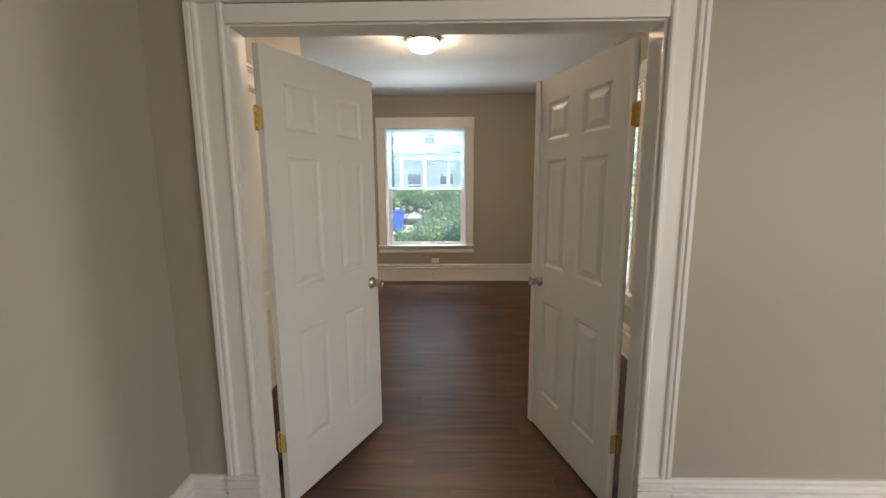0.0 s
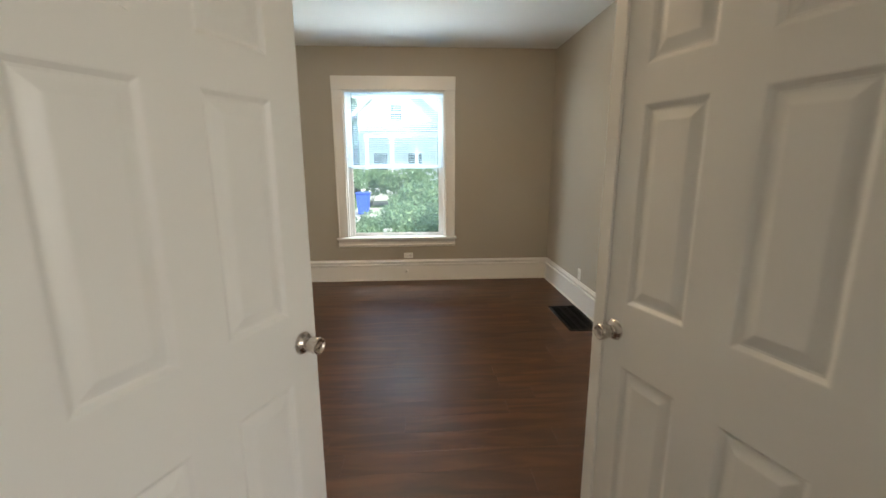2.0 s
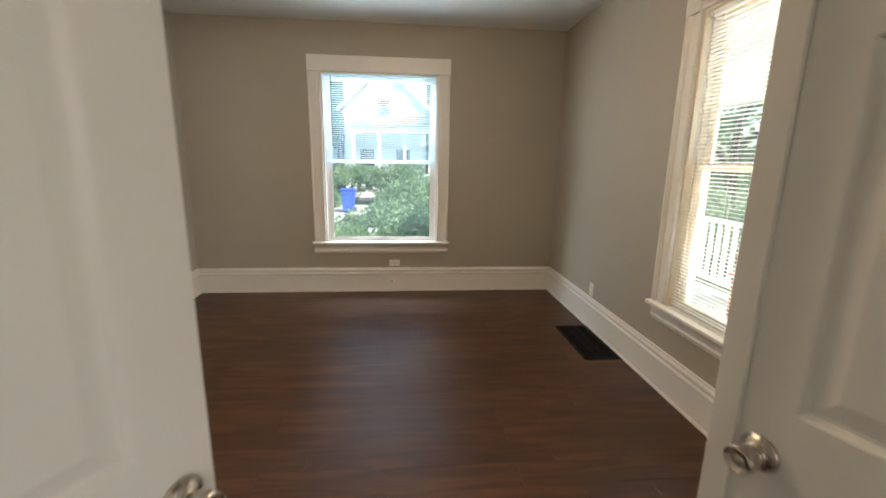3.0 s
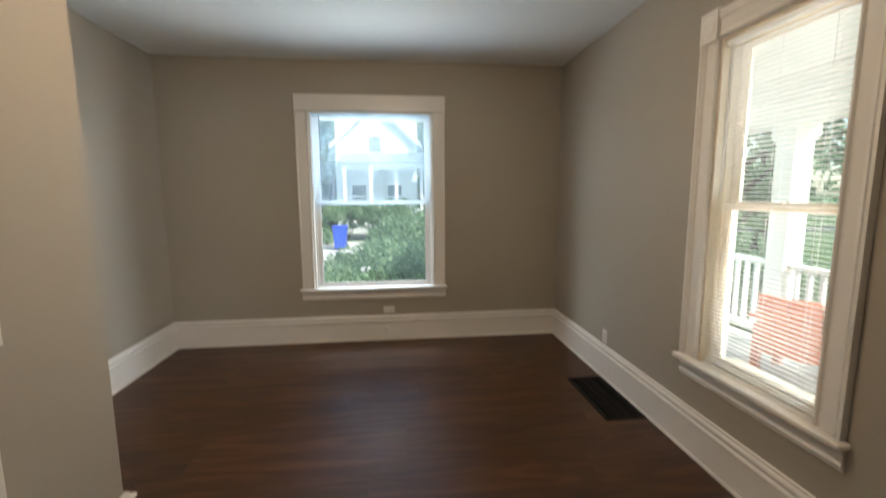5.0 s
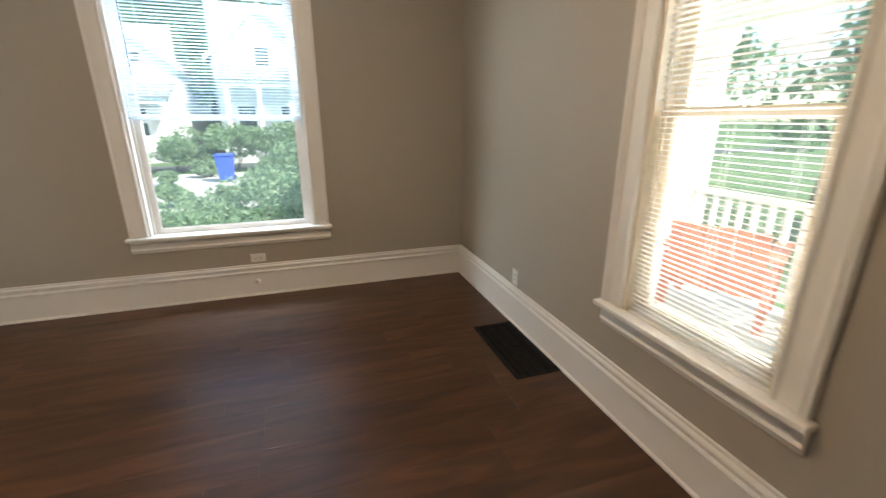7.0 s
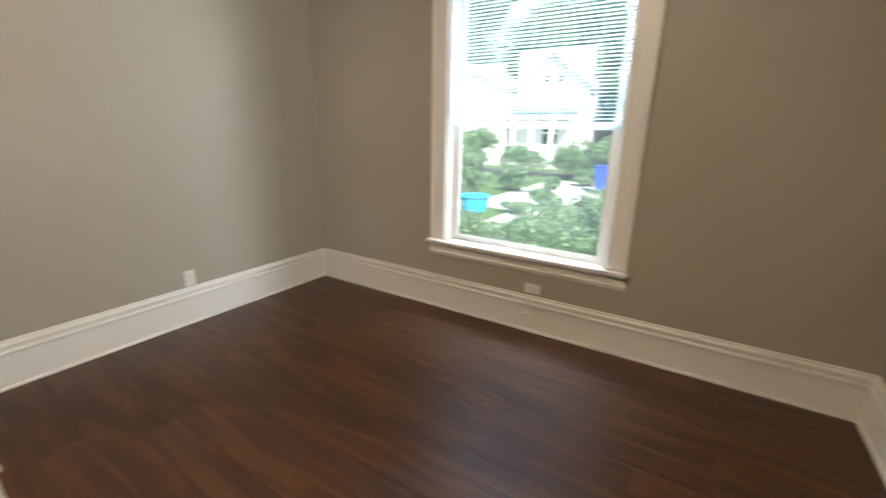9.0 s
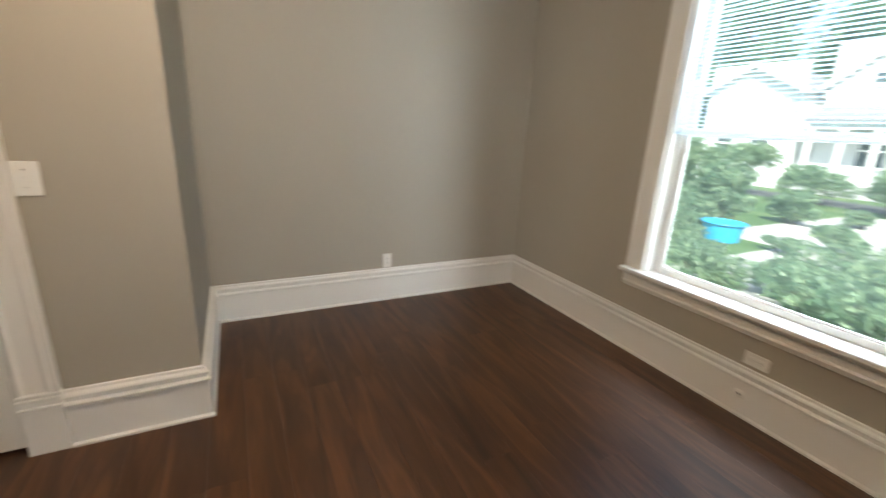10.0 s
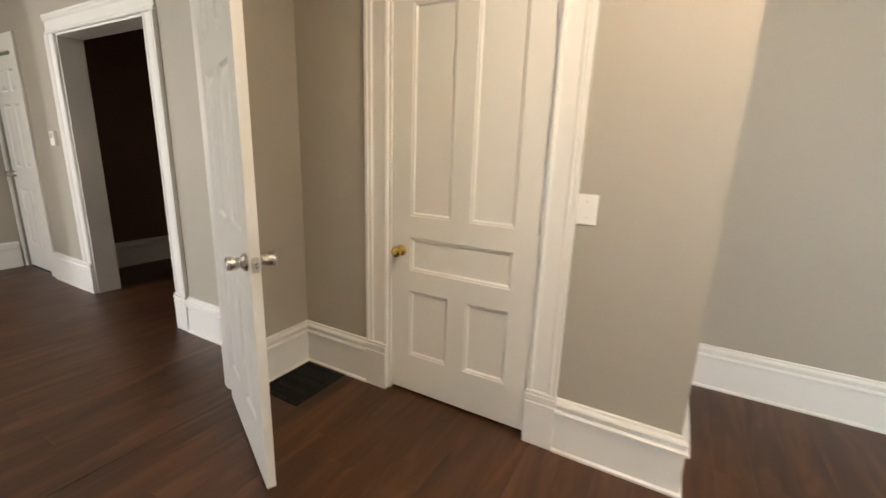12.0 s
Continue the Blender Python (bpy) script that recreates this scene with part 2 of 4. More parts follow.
def sweep(profile, path):
    """The outline (out from the wall, up) run along a floor path with mitred corners; the room lies to the path's left."""
    bm = bmesh.new()
    pts = [Vector((*p, 0)) for p in path]
    rings = []
    for i, p in enumerate(pts):
        d0 = (pts[i] - pts[i - 1]).normalized() if i else None
        d1 = (pts[i + 1] - p).normalized() if i + 1 < len(pts) else None
        left = [Vector((-d.y, d.x, 0)) for d in (d0, d1) if d is not None]
        if len(left) == 2:
            m = (left[0] + left[1]) / (1 + left[0].dot(left[1]))
        else:
            m = left[0]
        rings.append([bm.verts.new(p + m * o + Vector((0, 0, z))) for o, z in profile])
    k = len(profile)
    for r0, r1 in zip(rings, rings[1:]):
        for i in range(k):
            bm.faces.new((r0[i], r0[(i + 1) % k], r1[(i + 1) % k], r1[i]))
    bm.faces.new(rings[0][::-1]), bm.faces.new(rings[-1])
    bmesh.ops.recalc_face_normals(bm, faces=bm.faces)
    return bm


def lathe(profile, segments=28, axis="z"):
    """A turned shape from (radius, height) pairs."""
    bm = bmesh.new()
    rings = []
    for r, h in profile:
        if r < 1e-5:
            rings.append([bm.verts.new((0, 0, h))])
        else:
            rings.append([bm.verts.new((r * math.cos(2 * math.pi * i / segments), r * math.sin(2 * math.pi * i / segments), h)) for i in range(segments)])
    for a, b in zip(rings, rings[1:]):
        for i in range(segments):
            j = (i + 1) % segments
            face = [a[i % len(a)], a[j % len(a)], b[j % len(b)], b[i % len(b)]]
            face = list(dict.fromkeys(face))
            if len(face) > 2:
                bm.faces.new(face)
    bmesh.ops.recalc_face_normals(bm, faces=bm.faces)
    for f in bm.faces:
        f.smooth = True
    if axis == "y":
        bmesh.ops.rotate(bm, verts=bm.verts, matrix=Matrix.Rotation(radians(-90), 3, "X"))
    if axis == "x":
        bmesh.ops.rotate(bm, verts=bm.verts, matrix=Matrix.Rotation(radians(90), 3, "Y"))
    return bm


def moved(bm, x, y, z):
    bmesh.ops.translate(bm, verts=bm.verts, vec=(x, y, z))
    return bm


def mesh_of(name, bm, mat):
    me = bpy.data.meshes.new(name)
    bm.to_mesh(me)
    bm.free()
    me.materials.append(mat)
    return me


def part(name, bm, mat, parent, label=""):
    ob = new(name, mesh_of(name, bm, mat))
    ob.parent = parent
    return tagged(ob, label)


def thing(name, m, label, category, group="", kind=""):
    ob = new(name)
    ob.empty_display_size = 0.1
    ob.matrix_world = m
    return tagged(ob, label, category, group, kind)


def single(name, bm, mat, label, category, kind="", m=None, group=""):
    ob = new(name, mesh_of(name, bm, mat))
    if m is not None:
        ob.matrix_world = m
    return tagged(ob, label, category, group, kind)


# ---- plan ----
NORTH, EAST, WEST, SOUTH, FRONT = 6.455, 1.692, -2.188, 1.862, 1.742
JUT_X, JUT_Y = -1.145, 3.948
CEILING = 2.768
FRONT_WEST, FRONT_EAST, FRONT_SOUTH = -0.978, 3.35, -2.12
DOOR_L, DOOR_R, DOOR_TOP = -0.650, 0.920, 2.070
NW = (-0.822, 0.372, 0.560, 2.295)      # north window opening: x, x, sill, head
EW = (3.633, 4.314, 0.562, 2.285)       # east window opening: y, y, sill, head
HALL_A, HALL_B, HALL_TOP = -0.545, 0.715, 2.10
CL_A, CL_B, CL_TOP = 2.508, 3.300, 2.105  # closet doorway along y


def wall(name, boxes, label="smooth wall painted warm greige, matt", mat=None):
    return single(name, cubes(*boxes), mat or WALL, label, "wall", "structure")


T = 0.16
wall("wall_north", [((WEST - T, NORTH, -0.2), (NW[0], NORTH + T, CEILING)), ((NW[1], NORTH, -0.2), (EAST + T, NORTH + T, CEILING)),
                    ((NW[0], NORTH, -0.2), (NW[1], NORTH + T, NW[2] - 0.0265)), ((NW[0], NORTH, NW[3]), (NW[1], NORTH + T, CEILING))])
wall("wall_east", [((EAST, FRONT, -0.2), (EAST + T, EW[0], CEILING)), ((EAST, EW[1], -0.2), (EAST + T, NORTH, CEILING)),
                   ((EAST, EW[0], -0.2), (EAST + T, EW[1], EW[2] - 0.0265)), ((EAST, EW[0], EW[3]), (EAST + T, EW[1], CEILING))])
wall("wall_west", [((WEST - T, SOUTH, -0.2), (WEST, NORTH, CEILING))])
wall("wall_closet", [((JUT_X - 0.12, SOUTH, 0), (JUT_X, CL_A - 0.02, CEILING)), ((JUT_X - 0.12, CL_B + 0.02, 0), (JUT_X, JUT_Y, CEILING)),
                     ((JUT_X - 0.12, CL_A - 0.02, CL_TOP + 0.02), (JUT_X, CL_B + 0.02, CEILING)), ((WEST, JUT_Y - 0.12, 0), (JUT_X - 0.12, JUT_Y, CEILING))],
     "greige painted closet wall that juts into the room")
wall("wall_south", [((-3.2, FRONT, -0.2), (DOOR_L - 0.02, SOUTH, CEILING)), ((DOOR_R + 0.02, FRONT, -0.2), (EAST, SOUTH, CEILING)),
                    ((DOOR_L - 0.02, FRONT, DOOR_TOP + 0.02), (DOOR_R + 0.02, SOUTH, CEILING))])
wall("wall_front_north", [((EAST + T, FRONT, -0.2), (FRONT_EAST + 0.12, SOUTH, CEILING))])
wall("wall_front_west", [((FRONT_WEST - 0.17, HALL_B + 0.02, -0.2), (FRONT_WEST, FRONT, CEILING)), ((FRONT_WEST - 0.17, -1.44, -0.2), (FRONT_WEST, HALL_A - 0.02, CEILING)),
                         ((FRONT_WEST - 0.17, HALL_A - 0.02, HALL_TOP + 0.02), (FRONT_WEST, HALL_B + 0.02, CEILING)), ((FRONT_WEST - 0.17, -2.12, 2.07), (FRONT_WEST, -1.44, CEILING))])
wall("wall_front_south", [((FRONT_WEST - 0.17, FRONT_SOUTH - 0.12, -0.2), (FRONT_EAST, FRONT_SOUTH, CEILING))])
# made-up opening, out of view, bounds the lamp's light on the west wall
FE = (-0.95, 0.374, 0.60, 2.25)         # added opening in the front room's east wall: y, y, sill, head
wall("wall_front_east", [((FRONT_EAST, FRONT_SOUTH - 0.12, -0.2), (FRONT_EAST + 0.12, FE[0], CEILING)), ((FRONT_EAST, FE[1], -0.2), (FRONT_EAST + 0.12, FRONT, CEILING)),
                         ((FRONT_EAST, FE[0], -0.2), (FRONT_EAST + 0.12, FE[1], FE[2])), ((FRONT_EAST, FE[0], FE[3]), (FRONT_EAST + 0.12, FE[1], CEILING))])
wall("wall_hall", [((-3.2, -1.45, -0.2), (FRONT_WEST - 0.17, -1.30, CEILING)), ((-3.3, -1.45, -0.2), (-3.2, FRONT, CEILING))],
     "hall wall with its dimness put into a dark brown colour", HALL_DARK)
single("ceiling", cubes(((WEST - T, SOUTH, CEILING), (EAST + T, NORTH + T, CEILING + 0.15))), CEIL, "flat white painted ceiling", "ceiling", "structure")
single("ceiling_front", cubes(((-3.3, FRONT_SOUTH - 0.12, CEILING), (FRONT_EAST + 0.12, SOUTH, CEILING + 0.15))), CEIL, "flat white painted ceiling", "ceiling", "structure")

# ---- baseboards and trim ----
BASE = [(0, 0), (0.037, 0), (0.037, 0.011), (0.026, 0.018), (0.023, 0.188), (0.027, 0.190), (0.036, 0.196), (0.037, 0.206), (0.030, 0.212), (0.021, 0.214),
        (0.021, 0.229), (0.031, 0.232), (0.033, 0.241), (0.028, 0.248), (0.016, 0.254), (0.013, 0.264), (0, 0.265)]
BASE_LABEL = "tall white moulded baseboard with a stepped cap"


def baseboard(path):
    single("baseboard", sweep(BASE, path), TRIM, BASE_LABEL, "baseboard", "structure")


CW = 0.135   # casing width
baseboard([(DOOR_R + 0.153, SOUTH), (EAST, SOUTH), (EAST, NORTH), (WEST, NORTH), (WEST, JUT_Y), (JUT_X, JUT_Y), (JUT_X, CL_B + CW + 0.017)])
baseboard([(JUT_X, CL_A - CW - 0.017), (JUT_X, SOUTH), (DOOR_L - 0.153, SOUTH)])
baseboard([(FRONT_EAST, FRONT), (DOOR_R + 0.155, FRONT)])
baseboard([(DOOR_L - 0.155, FRONT), (FRONT_WEST, FRONT), (FRONT_WEST, HALL_B + CW + 0.017)])
baseboard([(FRONT_WEST, HALL_A - CW - 0.017), (FRONT_WEST, -1.33)])
baseboard([(FRONT_WEST + 0.04, FRONT_SOUTH), (FRONT_EAST, FRONT_SOUTH), (FRONT_EAST, FRONT)])
baseboard([(-3.2, -1.30), (FRONT_WEST - 0.18, -1.30)])

# moulded casing: outline across the board from the opening outwards
CASE = [(0, 0), (0, 0.016), (0.006, 0.022), (0.016, 0.022), (0.024, 0.014), (0.034, 0.013), (0.080, 0.013), (0.090, 0.014),
        (0.098, 0.024), (0.108, 0.026), (0.114, 0.020), (0.120, 0.028), (0.135, 0.028), (0.135, 0)]


def frame_casing(name, left, right, top, m, plinth=0.275, label="white moulded door casing with plinth blocks", filler=0.0):
    """Casing round a doorway on the wall face y = 0 of its own space, out towards -y."""
    c = thing(name, m, label, "trim", kind="structure")
    out = (0, -1, 0)
    r = 0.012
    up = top + r + filler
    part("casing_side", prism(CASE, (left - r, 0, plinth), (left - r, 0, up), (-1, 0, 0), out), TRIM, c)
    part("casing_side", prism(CASE, (right + r, 0, plinth), (right + r, 0, up), (1, 0, 0), out), TRIM, c)
    part("casing_head", prism(CASE, (left - r - CW, 0, up + 0.002), (right + r + CW, 0, up + 0.002), (0, 0, 1), out), TRIM, c)
    if filler:
        part("head_board", cubes(((left - r + 0.002, -0.016, top + 0.006), (right + r - 0.002, 0, up - 0.004)), bevel=0.002), TRIM, c, "flat board between jamb and head casing")
    for x0, x1 in ((left - r - CW - 0.004, left - r + 0.002), (right + r - 0.002, right + r + CW + 0.004)):
        bm = cubes(((x0, -0.034, 0), (x1, 0, 0.205)), bevel=0.003)
        for z0, z1, d in ((0.206, 0.221, 0.038), (0.222, 0.240, 0.032), (0.241, 0.258, 0.037), (0.259, plinth - 0.001, 0.031)):
            cube(bm, (x0, -d, z0), (x1, 0, z1), 0.003)
        part("plinth_block", bm, TRIM, c)
    return c


def jamb(name, left, right, top, y0, y1, m, label):
    bm = cubes(((left - 0.02, y0, 0), (left, y1, top)), ((right, y0, 0), (right + 0.02, y1, top)), ((left - 0.02, y0, top), (right + 0.02, y1, top + 0.02)))
    return single(name, bm, TRIM, label, "trim", "structure", m)


at_front = pose(0, FRONT, 0)
at_room = Matrix.Translation((0, SOUTH, 0)) @ pose(0, 0, 0, 0, 0, 180)
frame_casing("door_casing_front", DOOR_L, DOOR_R, DOOR_TOP, at_front, filler=0.062)
frame_casing("door_casing_room", -DOOR_R, -DOOR_L, DOOR_TOP, at_room)
jamb("door_jamb", DOOR_L, DOOR_R, DOOR_TOP, FRONT + 0.001, SOUTH - 0.001, Matrix(), "white painted jamb of the double doorway")

# the closet's doorway: its wall faces east
face_east = lambda x: Matrix.Translation((x, 0, 0)) @ pose(0, 0, 0, 0, 0, 90)
frame_casing("closet_casing", CL_A, CL_B, CL_TOP, face_east(JUT_X))
jamb("closet_jamb", CL_A, CL_B, CL_TOP, 0.001, 0.119, face_east(JUT_X), "white painted closet door jamb")
frame_casing("hall_casing", HALL_A, HALL_B, HALL_TOP, face_east(FRONT_WEST), label="white casing round the open hall doorway")
jamb("hall_jamb", HALL_A, HALL_B, HALL_TOP, 0.001, 0.169, face_east(FRONT_WEST), "white painted jamb of the hall opening")


# ---- doors ----
def field(x0, x1, z0, z1, loops, y_front, y_back):
    """A door panel: nested rectangles (inset, depth) on both faces."""
    bm = bmesh.new()
    for y, sign in ((y_front, 1), (y_back, -1)):
        rings = []
        for inset, depth in loops:
            yy = y + sign * depth
            rings.append([bm.verts.new(p) for p in ((x0 + inset, yy, z0 + inset), (x1 - inset, yy, z0 + inset), (x1 - inset, yy, z1 - inset), (x0 + inset, yy, z1 - inset))])
        for a, b in zip(rings, rings[1:]):
            for i in range(4):
                bm.faces.new((a[i], a[(i + 1) % 4], b[(i + 1) % 4], b[i]))
        bm.faces.new(rings[-1])
        if sign > 0:
            first = rings[0]
        else:
            for i in range(4):
                bm.faces.new((first[i], first[(i + 1) % 4], rings[0][(i + 1) % 4], rings[0][i]))
    bmesh.ops.recalc_face_normals(bm, faces=bm.faces)
    return bm


def leaf(name, m, width, height, thick, columns, rows, loops, label, bare=()):
    """A panelled door leaf from x = 0 at the hinge; rows: (z, z, one panel across or one a column)."""
    d = thing(name, m, label, "door", kind="structure")
    boxes = [((0.0, 0, 0), (columns[0][0], thick, height)), ((columns[-1][1], 0, 0), (width, thick, height))]
    zs = [0.0] + [z for r in rows for z in r[:2]] + [height]
    for z0, z1 in zip(zs[::2], zs[1::2]):
        boxes.append(((columns[0][0], 0, z0), (columns[-1][1], thick, z1)))
    for z0, z1, split in rows:
        if split:
            for (a, b), (c, e) in zip(columns, columns[1:]):
                boxes.append(((b, 0, z0), (c, thick, z1)))
    part("leaf_frame", cubes(*boxes), DOOR, d)
    for z0, z1, split in rows:
        for x0, x1 in (columns if split else [(columns[0][0], columns[-1][1])]):
            part("door_panel", field(x0, x1, z0, z1, loops, 0, thick), DOOR, d)
    return d


KNOB = [(0, 0), (0.033, 0), (0.0345, 0.003), (0.0325, 0.008), (0.027, 0.014), (0.0205, 0.0175), (0.0185, 0.021), (0.0195, 0.026), (0.0225, 0.032), (0.0242, 0.042),
        (0.0255, 0.057), (0.0250, 0.063), (0.0225, 0.0655), (0.0200, 0.0640), (0.0185, 0.0600), (0.0060, 0.0595), (0.0045, 0.0615), (0, 0.0615)]
ROUND_KNOB = [(0, 0), (0.030, 0), (0.030, 0.004), (0.026, 0.008), (0.012, 0.012), (0.011, 0.024), (0.018, 0.030), (0.026, 0.038), (0.029, 0.047), (0.026, 0.057), (0.016, 0.063), (0, 0.065)]


def knob(d, x, z, y, sign, profile, mat, label):
    bm = lathe([(r, h * sign) for r, h in profile], 32, "y")
    return part("knob", moved(bm, x, y, z), mat, d, label)


MOULDED = [(0, 0), (0.004, 0.001), (0.014, 0.009), (0.020, 0.010), (0.026, 0.009), (0.050, 0.0025), (0.054, 0.002)]
SIX_COLS = [(0.113, 0.317), (0.440, 0.644)]
SIX_ROWS = [(0.235, 0.812, True), (1.018, 1.612, True), (1.716, 1.915, True)]


def hinge_set(d, heights, side, thick):
    """Brass butt hinges at the leaf's edge; side: the way along y to the knuckle."""
    for z in heights:
        h = part("hinge", moved(lathe([(0, -0.048), (0.0085, -0.048), (0.0085, -0.017), (0.0075, -0.016), (0.0085, -0.015), (0.0085, 0.015), (0.0075, 0.016), (0.0085, 0.017), (0.0085, 0.048), (0.005, 0.053), (0, 0.055)], 16), -0.003, side, z), BRASS, d, "polished brass butt hinge")
        part("hinge_plate", cubes(((0.0075, 0.004, z - 0.044), (0.0098, thick - 0.004, z + 0.044)), bevel=0.0006), BRASS, h)
        part("hinge_plate", cubes(((-0.007, 0.002, z - 0.044), (-0.0048, thick - 0.004, z + 0.044)), bevel=0.0006), BRASS, h)


TH = 0.035
# the leaf hinged on the closet's side: thickness lies to the east when open
d1 = leaf("door_1", pose(-0.634, 1.872, 0.012, 0, 0, 65.0) @ Matrix.Translation((0.005, -TH, 0)), 0.752, 2.043, TH, SIX_COLS, SIX_ROWS, MOULDED,
          "white moulded six-panel door leaf standing open into the room")
knob(d1, 0.692, 0.921, 0, -1, KNOB, NICKEL, "satin nickel knob")
knob(d1, 0.692, 0.921, TH, 1, KNOB, NICKEL, "satin nickel knob")
part("latch_plate", cubes(((0.7515, 0.005, 0.893), (0.7535, 0.030, 0.949)), bevel=0.0008), LATCH, d1, "steel latch plate on the door edge")
part("latch_bolt", cubes(((0.7530, 0.011, 0.911), (0.7610, 0.024, 0.931)), bevel=0.002), LATCH, d1)
hinge_set(d1, (0.315, 1.755), TH + 0.003, TH)
# the other leaf, with the strip that covers the joint
d2 = leaf("door_2", pose(0.902, 1.878, 0.012, 0, 0, 106.3) @ Matrix.Translation((0.005, 0, 0)), 0.752, 2.043, TH, SIX_COLS, SIX_ROWS, MOULDED,
          "white moulded six-panel door leaf with an edge strip, standing open")
knob(d2, 0.682, 0.921, TH, 1, KNOB, NICKEL, "satin nickel knob")
knob(d2, 0.682, 0.921, 0, -1, KNOB, NICKEL, "satin nickel knob")
part("astragal", cubes(((0.724, TH + 0.0005, 0.0), (0.772, TH + 0.012, 2.043)), ((0.7525, 0.002, 0.0), (0.7600, TH + 0.0004, 2.043)), bevel=0.002), DOOR, d2, "white strip covering the joint between the leaves")
hinge_set(d2, (0.315, 1.755), -0.003, TH)
single("threshold", cubes(((DOOR_L, FRONT + 0.01, 0.0), (DOOR_R, SOUTH - 0.01, 0.002))), FLOOR, "dark wooden strip under the double doorway", "threshold", "structure")

OLD = [(0, 0), (0.004, 0.003), (0.012, 0.005), (0.018, 0.013), (0.022, 0.014)]
CL_COLS = [(0.112, 0.345), (0.446, 0.672)]
d3 = leaf("door_3", face_east(JUT_X) @ Matrix.Translation((CL_A + 0.003, 0.012, 0.020)), CL_B - CL_A - 0.006, 2.080, 0.036, CL_COLS,
          [(0.215, 0.590, True), (0.700, 0.880, False), (0.990, 1.975, True)], OLD, "white painted old five-panel closet door, closed")
knob(d3, 0.058, 0.802, 0, -1, ROUND_KNOB, BRASS, "polished brass round knob")
for z in (0.28, 1.03, 1.86):
    part("hinge", moved(lathe([(0, -0.05), (0.008, -0.05), (0.008, 0.05), (0.005, 0.056), (0, 0.058)], 14), CL_B - CL_A - 0.002, -0.006, z), TRIM, d3, "painted-over hinge knuckle")
# front room's side door by the far corner
d4 = leaf("door_4", face_east(FRONT_WEST) @ Matrix.Translation((-2.08, 0.02, 0.012)), 0.62, 2.03, 0.036, [(0.10, 0.27), (0.35, 0.52)], SIX_ROWS, MOULDED,
          "white panelled side door in the front room, closed")
knob(d4, 0.05, 0.95, 0, -1, KNOB, NICKEL, "satin nickel knob")
single("side_door_casing", cubes(((-1.455, -0.022, 0), (-1.335, 0, 2.20)), ((-2.115, -0.022, 2.06), (-1.456, 0, 2.20)), ((-2.115, -0.022, 0), (-2.085, 0, 2.059)), bevel=0.003),
       TRIM, "white casing of the side door", "trim", "structure", face_east(FRONT_WEST))


# ---- windows ----
def sash(d, name, x0, x1, z0, z1, y0, y1, stile, rail_low, rail_high, mat):
    s = part(name, cubes(((x0, y0, z0), (x0 + stile, y1, z1)), ((x1 - stile, y0, z0), (x1, y1, z1)),
                         ((x0 + stile, y0, z0), (x1 - stile, y1, z0 + rail_low)), ((x0 + stile, y0, z1 - rail_high), (x1 - stile, y1, z1)), bevel=0.002), mat, d)
    ym = (y0 + y1) / 2
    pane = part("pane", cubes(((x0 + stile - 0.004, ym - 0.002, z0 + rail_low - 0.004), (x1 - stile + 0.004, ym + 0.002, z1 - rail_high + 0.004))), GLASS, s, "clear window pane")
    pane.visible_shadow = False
    b = 0.008
    part("glazing_bead", cubes(((x0 + stile, y0 + 0.006, z0 + rail_low), (x0 + stile + b, ym - 0.003, z1 - rail_high)), ((x1 - stile - b, y0 + 0.006, z0 + rail_low), (x1 - stile, ym - 0.003, z1 - rail_high)),
                               ((x0 + stile + b, y0 + 0.006, z0 + rail_low), (x1 - stile - b, ym - 0.003, z0 + rail_low + b))), mat, s)
    return s


FLAT_CASE = [(0, 0), (0, 0.016), (0.006, 0.020), (0.014, 0.020), (0.020, 0.015), (0.105, 0.015), (0.112, 0.022), (0.122, 0.022), (0.122, 0)]


